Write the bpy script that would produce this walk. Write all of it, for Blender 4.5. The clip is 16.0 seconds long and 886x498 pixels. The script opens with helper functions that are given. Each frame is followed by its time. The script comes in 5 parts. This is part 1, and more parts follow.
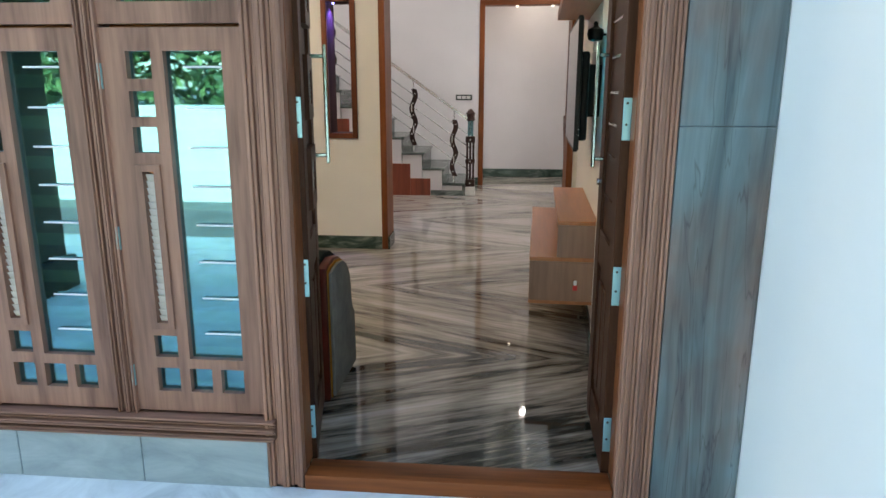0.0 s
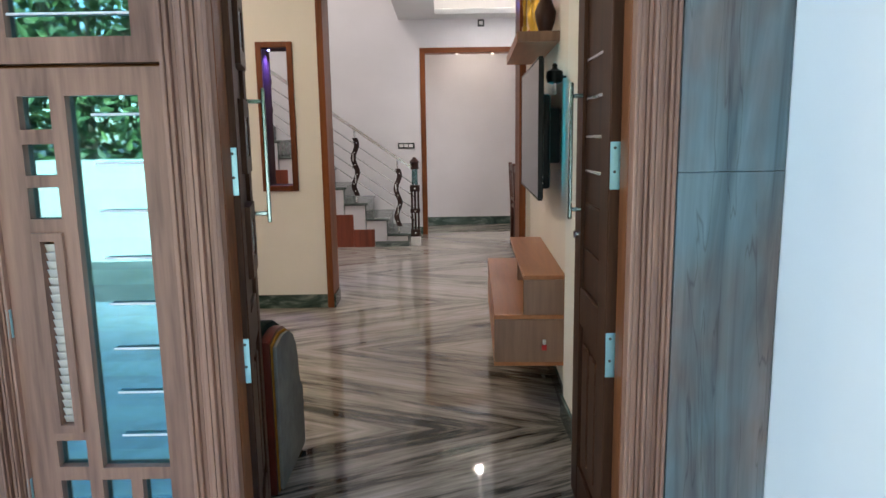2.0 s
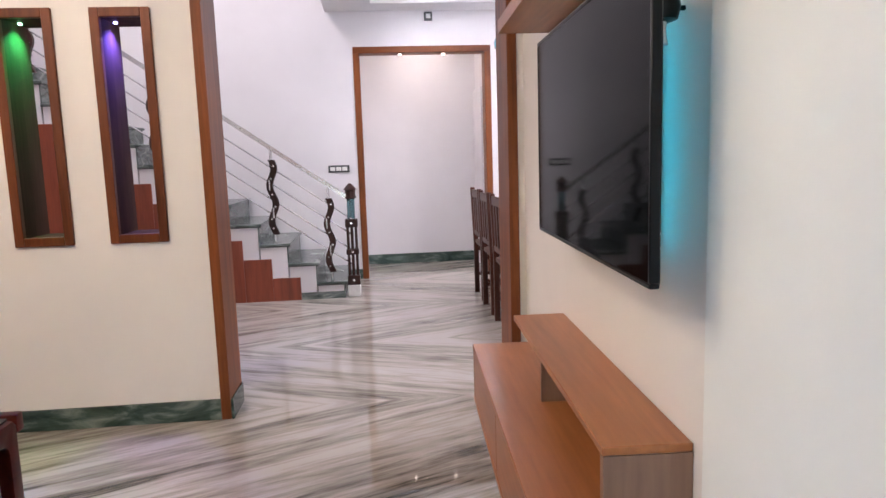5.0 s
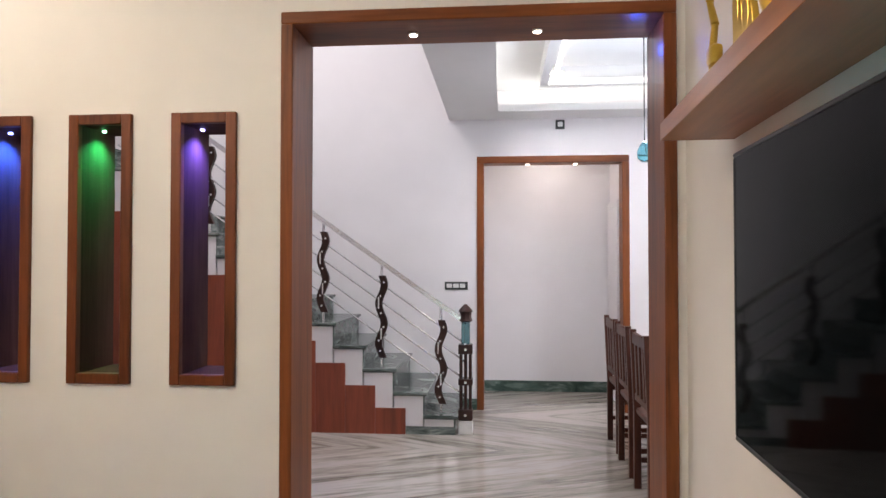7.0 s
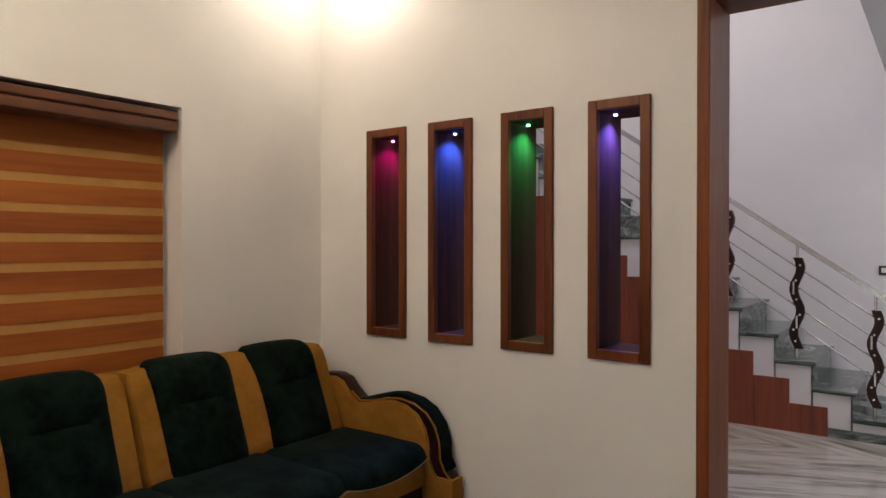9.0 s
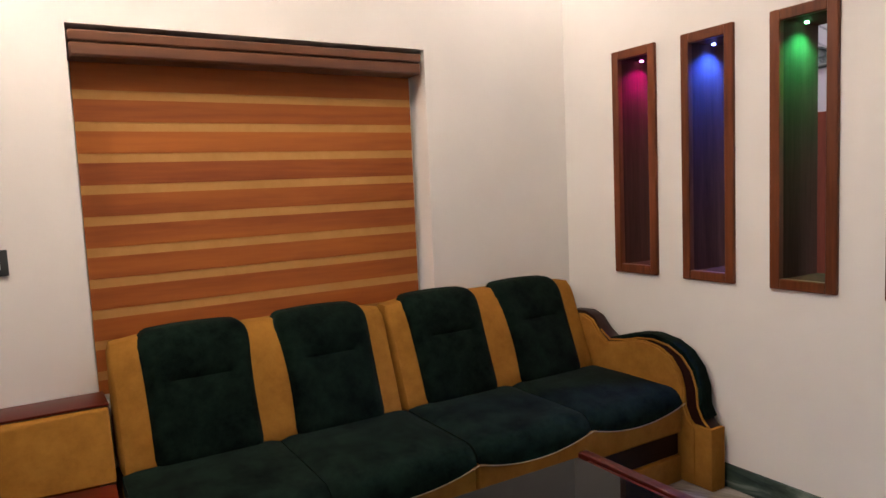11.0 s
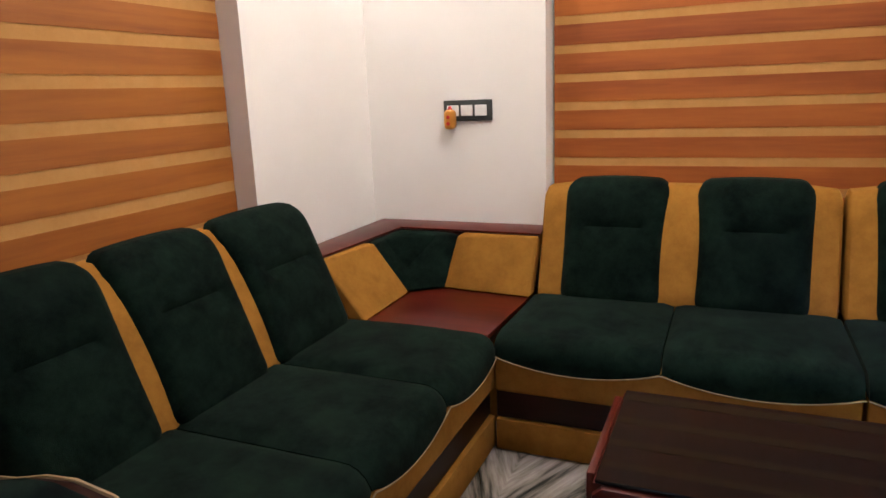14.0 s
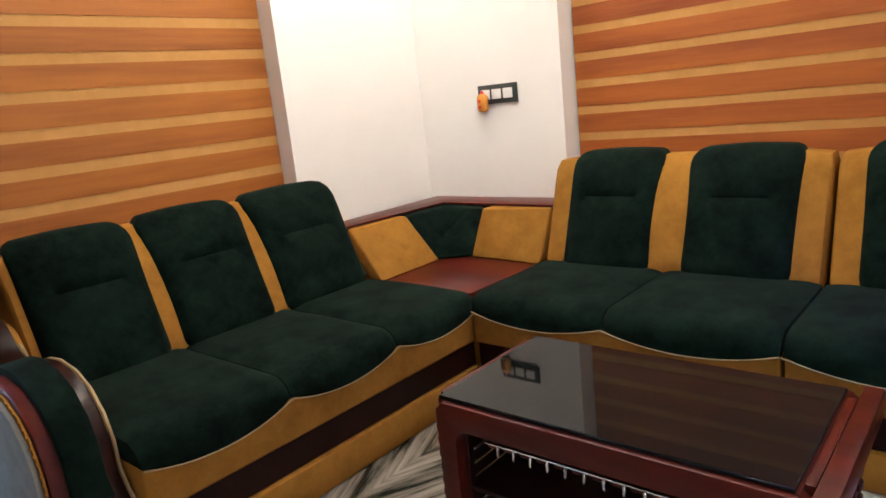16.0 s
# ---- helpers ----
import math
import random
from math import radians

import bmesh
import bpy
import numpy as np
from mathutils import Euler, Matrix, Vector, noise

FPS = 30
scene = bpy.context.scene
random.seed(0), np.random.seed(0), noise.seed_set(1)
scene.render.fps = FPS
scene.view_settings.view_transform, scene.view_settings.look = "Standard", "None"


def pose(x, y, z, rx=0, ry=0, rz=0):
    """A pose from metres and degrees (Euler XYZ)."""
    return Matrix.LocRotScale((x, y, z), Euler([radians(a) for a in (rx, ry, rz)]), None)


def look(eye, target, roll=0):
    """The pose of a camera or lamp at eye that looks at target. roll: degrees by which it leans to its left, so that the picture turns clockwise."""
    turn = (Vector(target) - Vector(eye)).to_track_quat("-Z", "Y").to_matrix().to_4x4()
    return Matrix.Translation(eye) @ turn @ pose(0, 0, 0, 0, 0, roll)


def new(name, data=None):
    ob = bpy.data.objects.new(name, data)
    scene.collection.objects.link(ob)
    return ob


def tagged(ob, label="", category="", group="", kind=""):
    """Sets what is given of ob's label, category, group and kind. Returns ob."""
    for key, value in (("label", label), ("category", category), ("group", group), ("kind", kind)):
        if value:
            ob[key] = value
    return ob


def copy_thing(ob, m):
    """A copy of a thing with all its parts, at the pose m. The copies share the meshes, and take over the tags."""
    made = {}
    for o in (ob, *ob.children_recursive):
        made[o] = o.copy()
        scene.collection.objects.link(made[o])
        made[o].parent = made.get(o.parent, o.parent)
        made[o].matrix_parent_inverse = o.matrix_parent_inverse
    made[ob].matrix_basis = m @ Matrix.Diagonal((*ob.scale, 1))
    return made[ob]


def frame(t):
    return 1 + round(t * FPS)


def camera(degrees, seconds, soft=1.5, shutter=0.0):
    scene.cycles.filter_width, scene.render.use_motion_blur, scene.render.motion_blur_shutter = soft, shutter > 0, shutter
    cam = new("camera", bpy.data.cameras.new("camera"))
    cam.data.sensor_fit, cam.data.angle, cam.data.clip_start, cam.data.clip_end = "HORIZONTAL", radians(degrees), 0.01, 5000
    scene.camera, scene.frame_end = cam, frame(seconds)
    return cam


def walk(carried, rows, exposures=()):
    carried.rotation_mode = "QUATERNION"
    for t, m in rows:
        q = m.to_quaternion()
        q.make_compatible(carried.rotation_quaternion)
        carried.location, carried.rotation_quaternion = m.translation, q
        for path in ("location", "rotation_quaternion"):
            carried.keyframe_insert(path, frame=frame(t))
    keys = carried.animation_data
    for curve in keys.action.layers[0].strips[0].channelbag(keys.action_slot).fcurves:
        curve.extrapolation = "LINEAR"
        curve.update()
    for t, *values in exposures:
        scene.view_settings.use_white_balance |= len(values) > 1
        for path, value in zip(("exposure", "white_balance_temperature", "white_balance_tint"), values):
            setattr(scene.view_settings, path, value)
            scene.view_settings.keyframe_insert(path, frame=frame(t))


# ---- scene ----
cam = camera(66.4, 16.0)
PATH = [
    (0, (0.347, -1.998, 1.241), (0.173, -0.06, 0.776), 0.1),
    (0.5, (0.34, -1.988, 1.238), (0.169, -0.049, 0.778), -0.1),
    (1, (0.314, -1.944, 1.242), (0.238, 0.015, 0.848), -0.1),
    (1.5, (0.28, -1.878, 1.241), (0.267, 0.093, 0.902), -1.0),
    (2, (0.258, -1.711, 1.235), (0.258, 0.262, 0.904), -0.9),
    (2.5, (0.268, -1.437, 1.24), (0.257, 0.543, 0.963), -0.6),
    (3, (0.243, -1.164, 1.213), (0.229, 0.815, 0.922), -1.3),
    (3.2, (0.217, -1.048, 1.207), (0.247, 0.928, 0.901), -0.9),
    (5.5, (0.187, 0.235, 1.204), (0.38, 2.212, 0.975), -2.0),
    (6, (0.234, 0.481, 1.265), (0.384, 2.475, 1.218), -1.2),
    (6.5, (0.253, 0.599, 1.311), (0.327, 2.597, 1.283), 0.1),
    (7, (0.231, 0.663, 1.319), (0.059, 2.655, 1.361), -0.0),
    (7.5, (0.191, 0.668, 1.316), (-0.347, 2.594, 1.321), 1.1),
    (8, (0.164, 0.639, 1.316), (-0.649, 2.467, 1.334), -0.2),
    (8.5, (0.149, 0.615, 1.328), (-0.877, 2.331, 1.351), 0.0),
    (9, (0.139, 0.599, 1.321), (-1.055, 2.203, 1.305), -0.0),
    (9.2, (0.148, 0.614, 1.299), (-1.112, 2.166, 1.241), 0.4),
    (11.5, (0.12, 0.842, 1.299), (-1.727, 1.58, 1.093), -2.1),
    (12, (0.198, 0.995, 1.262), (-1.762, 1.310, 1.010), -0.4),
    (12.5, (0.195, 1.12, 1.268), (-1.780, 1.086, 0.953), -1.5),
    (13, (0.139, 1.222, 1.264), (-1.826, 1.034, 0.943), -1.9),
    (13.5, (0.161, 1.375, 1.236), (-1.719, 0.832, 0.819), -2.9),
    (14, (0.218, 1.607, 1.193), (-1.571, 0.836, 0.741), -2.2),
    (14.5, (0.198, 1.797, 1.176), (-1.581, 0.96, 0.808), -4.1),
    (15, (0.172, 1.972, 1.179), (-1.517, 0.966, 0.811), -5.5),
    (15.5, (0.155, 2.231, 1.135), (-1.352, 1.007, 0.656), -5.3),
    (16, (0.094, 2.436, 1.113), (-1.376, 1.15, 0.683), -6.1),
]
EXPOSURES = [(0, 2.7, 7100, 4), (1.5, 2.7, 7050, 5), (2.5, 2.7, 6950, 10), (3.0, 3.32, 6700, 12), (5.5, 3.37, 6450, 15), (6.0, 3.12, 6500, 12), (7.0, 3.1, 6500, 8), (8.0, 2.75, 6750, 9), (9.2, 2.42, 6650, 9), (11.5, 3.12, 6350, 17), (12.0, 3.1, 6350, 18), (13.0, 3.3, 6200, 18), (14.0, 3.45, 5950, 12), (15.4, 3.6, 5950, 11), (16.0, 3.82, 5950, 8)]
walk(cam, [(t, look(e, a, r)) for t, e, a, r in PATH], EXPOSURES)

# ---- world, sun, large lights ----
SUN_EL, SUN_AZ = 52, 20
world = bpy.data.worlds.new("sky")
scene.world = world
world.use_nodes = True
wn = world.node_tree
sky = wn.nodes.new("ShaderNodeTexSky")
sky.sky_type, sky.sun_disc = "NISHITA", False
sky.sun_elevation, sky.sun_rotation = radians(SUN_EL), radians(SUN_AZ)
wn.nodes["Background"].inputs["Strength"].default_value = 0.15
wn.links.new(sky.outputs[0], wn.nodes["Background"].inputs["Color"])


INDOOR = 0.62


def lamp(name, kind, energy, color, m, size=0.1, size_y=0, angle=0):
    d = bpy.data.lights.new(name, kind)
    d.energy, d.color = energy * (1 if kind == "SUN" else INDOOR), color
    if kind == "SUN":
        d.angle = radians(angle)
    elif kind == "AREA":
        d.size = size
        if size_y:
            d.shape, d.size_y = "RECTANGLE", size_y
    else:
        d.shadow_soft_size = size
    o = new(name, d)
    o.matrix_world = m
    return o


sd = Vector((math.sin(radians(SUN_AZ)) * math.cos(radians(SUN_EL)), math.cos(radians(SUN_AZ)) * math.cos(radians(SUN_EL)), math.sin(radians(SUN_EL))))
lamp("sun", "SUN", 5.0, (1, 0.95, 0.88), look(sd * 30, (0, 0, 0)), angle=0.5)
WARM, COOL = (1.0, 0.85, 0.68), (0.95, 0.93, 1.0)
# added fill over the living room; its ceiling fitting is assumed
lamp("living_fill_lamp", "AREA", 4.0, WARM, look((-1.45, 1.35, 2.88), (-1.45, 1.35, 0)), 0.5, 0.5)
CORNERS = [(-2.20, 2.86, 2.74, 2.1), (-2.11, 0.33, 2.66, 4.6)]     # two corner lamps: place and power
for cx, cy, cz, power in CORNERS:
    lamp("corner_lamp_light", "POINT", power, (1.0, 0.88, 0.78), pose(cx, cy, cz - 0.045), 0.04)
lamp("hanging_lamp_light", "POINT", 5.0, (0.78, 0.85, 1.0), pose(1.17, 5.2, 2.22), 0.05)
lamp("hall_tray_lamp", "AREA", 4.0, COOL, look((0.66, 5.95, 2.76), (0.66, 5.95, 0)), 0.07, 0.07)
# added fill for hall, stairwell and passage, without fittings of their own
lamp("hall_fill_lamp", "AREA", 13.5, COOL, look((2.6, 5.0, 2.78), (2.6, 5.0, 0)), 0.6, 0.6)
lamp("stairwell_fill_lamp", "AREA", 12.0, (0.97, 0.91, 0.95), look((-1.6, 5.2, 4.3), (-1.6, 5.2, 0)), 0.8, 0.8)
lamp("passage_fill_lamp", "AREA", 0.95, (1, 0.88, 0.82), look((0.7, 7.25, 2.52), (0.7, 7.25, 0)), 0.4, 0.4)
# teal lamps added for the wall glow round the television; source unseen
lamp("tv_back_glow", "AREA", 0.050, (0.01, 0.40, 0.55), look((0.750, 1.37, 1.24), (0.80, 1.27, 1.24)), 0.02, 0.5)
lamp("tv_top_glow", "AREA", 0.03, (0.01, 0.40, 0.55), look((0.745, 1.62, 1.50), (0.83, 1.62, 1.60)), 0.8, 0.02)

# ---- materials ----
MATS = {}


def nodes_of(name):
    m = bpy.data.materials.new(name)
    m.use_nodes = True
    t = m.node_tree
    return m, t, t.nodes["Principled BSDF"]


def nd(t, kind, **kw):
    n = t.nodes.new(kind)
    for k, v in kw.items():
        n.inputs[k].default_value = v
    return n


def ramp(t, fac, stops):
    r = t.nodes.new("ShaderNodeValToRGB")
    while len(r.color_ramp.elements) < len(stops):
        r.color_ramp.elements.new(0.5)
    for e, (p, c) in zip(r.color_ramp.elements, stops):
        e.position, e.color = p, (*c, 1)
    t.links.new(fac, r.inputs[0])
    return r.outputs[0]


def coords(t, scale=(1, 1, 1), rot=(0, 0, 0)):
    tc = t.nodes.new("ShaderNodeTexCoord")
    mp = t.nodes.new("ShaderNodeMapping")
    mp.inputs["Scale"].default_value = scale
    mp.inputs["Rotation"].default_value = [radians(a) for a in rot]
    t.links.new(tc.outputs["Object"], mp.inputs[0])
    return mp.outputs[0]


def bump(t, bsdf, height, strength, dist=0.002):
    b = t.nodes.new("ShaderNodeBump")
    b.inputs["Strength"].default_value, b.inputs["Distance"].default_value = strength, dist
    t.links.new(height, b.inputs["Height"])
    t.links.new(b.outputs[0], bsdf.inputs["Normal"])


def paint(name, c, rough=0.6, var=0.06, scale=2.0, rel=0.15):
    m, t, b = nodes_of(name)
    co = coords(t)
    n1 = nd(t, "ShaderNodeTexNoise", Scale=scale, Detail=4)
    n2 = nd(t, "ShaderNodeTexNoise", Scale=90.0, Detail=3)
    for n in (n1, n2):
        t.links.new(co, n.inputs["Vector"])
    lo = tuple(x * (1 - var) for x in c)
    t.links.new(ramp(t, n1.outputs[0], [(0.3, lo), (0.7, c)]), b.inputs["Base Color"])
    b.inputs["Roughness"].default_value = rough
    bump(t, b, n2.outputs[0], rel, 0.001)
    return m


def wood(name, dark, light, axis="z", rough=0.4, grain=1.0, coat=0.0):
    """Sawn timber: long grain along one axis, with slow streaks and fine pores."""
    m, t, b = nodes_of(name)
    k = {"x": (1.0, 14, 14), "y": (14, 1.0, 14), "z": (14, 14, 1.0)}[axis]
    co = coords(t, tuple(v * grain for v in k))
    info = t.nodes.new("ShaderNodeObjectInfo")
    sh = t.nodes.new("ShaderNodeVectorMath")
    sh.operation = "MULTIPLY_ADD"
    t.links.new(info.outputs["Random"], sh.inputs[0])
    sh.inputs[1].default_value = (37, 53, 71)
    t.links.new(co, sh.inputs[2])
    n1 = nd(t, "ShaderNodeTexNoise", Scale=0.55, Detail=6, Roughness=0.6, Distortion=0.6)
    n2 = nd(t, "ShaderNodeTexNoise", Scale=6.0, Detail=4)
    mx = t.nodes.new("ShaderNodeMath")
    mx.operation = "MULTIPLY_ADD"
    for n in (n1, n2):
        t.links.new(sh.outputs[0], n.inputs["Vector"])
    t.links.new(n2.outputs[0], mx.inputs[0])
    mx.inputs[1].default_value = 0.35
    t.links.new(n1.outputs[0], mx.inputs[2])
    mid = tuple((a + c) / 2 for a, c in zip(dark, light))
    t.links.new(ramp(t, mx.outputs[0], [(0.42, dark), (0.62, mid), (0.86, light)]), b.inputs["Base Color"])
    b.inputs["Roughness"].default_value = rough
    b.inputs["Coat Weight"].default_value = coat
    bump(t, b, n2.outputs[0], 0.12, 0.001)
    return m


def metal(name, c, rough):
    m, t, b = nodes_of(name)
    co = coords(t, (3, 3, 60))
    n = nd(t, "ShaderNodeTexNoise", Scale=8.0, Detail=3)
    t.links.new(co, n.inputs["Vector"])
    b.inputs["Base Color"].default_value, b.inputs["Metallic"].default_value = (*c, 1), 1
    b.inputs["Roughness"].default_value = rough
    bump(t, b, n.outputs[0], 0.05, 0.001)
    return m


def fabric(name, dark, light, scale=420.0):
    m, t, b = nodes_of(name)
    co = coords(t)
    n1 = nd(t, "ShaderNodeTexNoise", Scale=9.0, Detail=7, Roughness=0.75)
    n2 = nd(t, "ShaderNodeTexNoise", Scale=scale, Detail=2)
    for n in (n1, n2):
        t.links.new(co, n.inputs["Vector"])
    t.links.new(ramp(t, n1.outputs[0], [(0.36, dark), (0.66, light)]), b.inputs["Base Color"])
    b.inputs["Roughness"].default_value = 0.9
    b.inputs["Sheen Weight"].default_value = 0.12
    b.inputs["Sheen Tint"].default_value = (*light, 1)
    b.inputs["Specular IOR Level"].default_value = 0.04
    bump(t, b, n2.outputs[0], 0.4, 0.002)
    return m


def plain(name, c, rough=0.5, metallic=0.0, coat=0.0):
    m, t, b = nodes_of(name)
    n = nd(t, "ShaderNodeTexNoise", Scale=30.0, Detail=3)
    t.links.new(coords(t), n.inputs["Vector"])
    t.links.new(ramp(t, n.outputs[0], [(0.3, tuple(x * 0.88 for x in c)), (0.7, c)]), b.inputs["Base Color"])
    b.inputs["Roughness"].default_value, b.inputs["Metallic"].default_value = rough, metallic
    b.inputs["Coat Weight"].default_value = coat
    return m


def glow(name, c, strength):
    m, t, b = nodes_of(name)
    b.inputs["Base Color"].default_value = (*c, 1)
    b.inputs["Emission Color"].default_value = (*c, 1)
    b.inputs["Emission Strength"].default_value = strength
    return m


def glass(name, tint, rough=0.02):
    m, t, b = nodes_of(name)
    b.inputs["Base Color"].default_value = (*tint, 1)
    b.inputs["Transmission Weight"].default_value = 1
    b.inputs["Roughness"].default_value, b.inputs["IOR"].default_value = rough, 1.5
    return m


def mnode(t, op, a, b=None):
    n = t.nodes.new("ShaderNodeMath")
    n.operation = op
    for i, v in enumerate((a, b)):
        if v is None:
            continue
        if isinstance(v, (int, float)):
            n.inputs[i].default_value = v
        else:
            t.links.new(v, n.inputs[i])
    return n.outputs[0]


def marble_floor():
    """Polished grey marble, book-matched so that the veins run in long chevrons."""
    m, t, b = nodes_of("marble_floor")
    tc = t.nodes.new("ShaderNodeTexCoord")
    sp = t.nodes.new("ShaderNodeSeparateXYZ")
    t.links.new(tc.outputs["Object"], sp.inputs[0])
    x, y = sp.outputs[0], sp.outputs[1]
    fold_y = mnode(t, "PINGPONG", mnode(t, "ADD", y, FLOOR_Y0), FLOOR_PY)
    u = mnode(t, "SUBTRACT", fold_y, mnode(t, "MULTIPLY", x, 0.45))
    v = mnode(t, "ADD", x, mnode(t, "MULTIPLY", fold_y, 0.45))
    cb = t.nodes.new("ShaderNodeCombineXYZ")
    t.links.new(mnode(t, "MULTIPLY", u, 10.0), cb.inputs[0])
    t.links.new(mnode(t, "MULTIPLY", v, 0.9), cb.inputs[1])
    n1 = nd(t, "ShaderNodeTexNoise", Scale=1.0, Detail=7, Roughness=0.62, Distortion=0.5)
    n2 = nd(t, "ShaderNodeTexNoise", Scale=4.0, Detail=5, Roughness=0.6)
    n3 = nd(t, "ShaderNodeTexNoise", Scale=2.5, Detail=3)
    t.links.new(cb.outputs[0], n1.inputs["Vector"])
    t.links.new(cb.outputs[0], n2.inputs["Vector"])
    t.links.new(tc.outputs["Object"], n3.inputs["Vector"])
    n4 = nd(t, "ShaderNodeTexNoise", Scale=0.3, Detail=2, Distortion=0.4)
    t.links.new(cb.outputs[0], n4.inputs["Vector"])
    f = mnode(t, "ADD", mnode(t, "MULTIPLY", n1.outputs[0], 0.60), mnode(t, "MULTIPLY", n2.outputs[0], 0.30))
    f = mnode(t, "ADD", f, mnode(t, "MULTIPLY", mnode(t, "SUBTRACT", n4.outputs[0], 0.25), 0.22))
    # more dark veins by the entrance; its dimness and hall brightness are painted in
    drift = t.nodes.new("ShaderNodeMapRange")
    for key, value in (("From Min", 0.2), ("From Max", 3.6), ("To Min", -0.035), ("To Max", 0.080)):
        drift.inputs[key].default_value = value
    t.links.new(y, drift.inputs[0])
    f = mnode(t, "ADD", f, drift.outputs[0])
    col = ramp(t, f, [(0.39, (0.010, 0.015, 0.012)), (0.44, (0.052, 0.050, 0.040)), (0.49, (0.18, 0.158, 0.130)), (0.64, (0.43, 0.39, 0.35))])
    t.links.new(col, b.inputs["Base Color"])
    r = t.nodes.new("ShaderNodeMapRange")
    r.inputs["To Min"].default_value, r.inputs["To Max"].default_value = 0.02, 0.06
    t.links.new(n3.outputs[0], r.inputs[0])
    t.links.new(r.outputs[0], b.inputs["Roughness"])
    b.inputs["Specular IOR Level"].default_value = 0.45
    return m


def veined(name, stops, rough, scale=3.0, stretch=(1, 1, 3)):
    m, t, b = nodes_of(name)
    co = coords(t, stretch, (20, 35, 30))
    n = nd(t, "ShaderNodeTexNoise", Scale=scale, Detail=8, Roughness=0.62, Distortion=1.6)
    t.links.new(co, n.inputs["Vector"])
    t.links.new(ramp(t, n.outputs[0], stops), b.inputs["Base Color"])
    b.inputs["Roughness"].default_value = rough
    return m


def clad_tile(name):
    """Glazed wood-look tile: upright grain, dark veins, broad teal-grey and brown patches."""
    m, t, b = nodes_of(name)
    fine, broad = coords(t, (14, 14, 1.1)), coords(t, (2.2, 2.2, 1.0))
    n1 = nd(t, "ShaderNodeTexNoise", Scale=1.0, Detail=6, Roughness=0.6, Distortion=0.8)
    n2 = nd(t, "ShaderNodeTexNoise", Scale=1.3, Detail=4, Roughness=0.6)
    n3 = nd(t, "ShaderNodeTexNoise", Scale=0.45, Detail=3, Distortion=2.5)
    t.links.new(fine, n1.inputs["Vector"])
    t.links.new(broad, n2.inputs["Vector"])
    t.links.new(fine, n3.inputs["Vector"])
    teal = ramp(t, n1.outputs[0], [(0.3, (0.045, 0.078, 0.086)), (0.7, (0.165, 0.24, 0.255))])
    brown = ramp(t, n1.outputs[0], [(0.3, (0.050, 0.032, 0.026)), (0.7, (0.20, 0.14, 0.115))])
    mask = ramp(t, n2.outputs[0], [(0.40, (0, 0, 0)), (0.60, (1, 1, 1))])
    vein = ramp(t, mnode(t, "ABSOLUTE", mnode(t, "SUBTRACT", n3.outputs[0], 0.5)), [(0.0, (0.62, 0.60, 0.59)), (0.012, (1, 1, 1))])
    mix = t.nodes.new("ShaderNodeMixRGB")
    t.links.new(mask, mix.inputs[0])
    t.links.new(teal, mix.inputs[1])
    t.links.new(brown, mix.inputs[2])
    mul = t.nodes.new("ShaderNodeMixRGB")
    mul.blend_type = "MULTIPLY"
    mul.inputs[0].default_value = 1
    t.links.new(mix.outputs[0], mul.inputs[1])
    t.links.new(vein, mul.inputs[2])
    t.links.new(mul.outputs[0], b.inputs["Base Color"])
    b.inputs["Roughness"].default_value = 0.3
    bump(t, b, n1.outputs[0], 0.1, 0.001)
    return m


FLOOR_Y0, FLOOR_PY = 20.0 * 1.115 - 2.13, 1.115
M_WALL = paint("wall_cream", (0.83, 0.80, 0.755))
M_HALL = paint("wall_hall_white", (0.78, 0.75, 0.76))
M_CEIL = paint("ceiling_white", (0.82, 0.82, 0.82))
M_OUT = paint("wall_outside_white", (0.87, 0.89, 0.86), 0.5)
M_FLOOR = marble_floor()
M_SKIRT = veined("green_marble", [(0.3, (0.015, 0.03, 0.025)), (0.5, (0.05, 0.085, 0.07)), (0.72, (0.22, 0.27, 0.24))], 0.15)
M_STEP = veined("grey_marble", [(0.3, (0.016, 0.026, 0.023)), (0.44, (0.075, 0.096, 0.088)), (0.56, (0.16, 0.185, 0.172)), (0.70, (0.36, 0.38, 0.36))], 0.2, 4.0)
M_PORCH = veined("porch_stone", [(0.3, (0.42, 0.46, 0.47)), (0.5, (0.62, 0.66, 0.66)), (0.7, (0.76, 0.80, 0.80))], 0.2)
M_TEAK = wood("weathered_teak", (0.085, 0.033, 0.021), (0.345, 0.178, 0.118), "z", 0.45)
M_TEAKX = wood("weathered_teak_rail", (0.085, 0.033, 0.021), (0.345, 0.178, 0.118), "x", 0.45)
M_DOOR = wood("dark_teak", (0.013, 0.0050, 0.0028), (0.070, 0.028, 0.0135), "z", 0.42)
M_DJAMB = wood("door_jamb_teak", (0.055, 0.016, 0.006), (0.23, 0.078, 0.027), "z", 0.42)
M_JAMB = wood("red_teak", (0.060, 0.0150, 0.0048), (0.27, 0.080, 0.022), "z", 0.42)
M_JAMBX = wood("red_teak_x", (0.060, 0.0150, 0.0048), (0.27, 0.080, 0.022), "x", 0.42)
# lining wood darker than the frame: the niche's inner shade is in its colour
M_NICHE_SHADED = wood("niche_wood_shaded", (0.026, 0.011, 0.008), (0.095, 0.040, 0.028), "z", 0.65)
M_NFRAME = wood("niche_frame_wood", (0.052, 0.0140, 0.0055), (0.20, 0.056, 0.019), "z", 0.4)
M_UNIT = wood("walnut_laminate", (0.21, 0.066, 0.018), (0.43, 0.155, 0.048), "y", 0.35, 0.7)
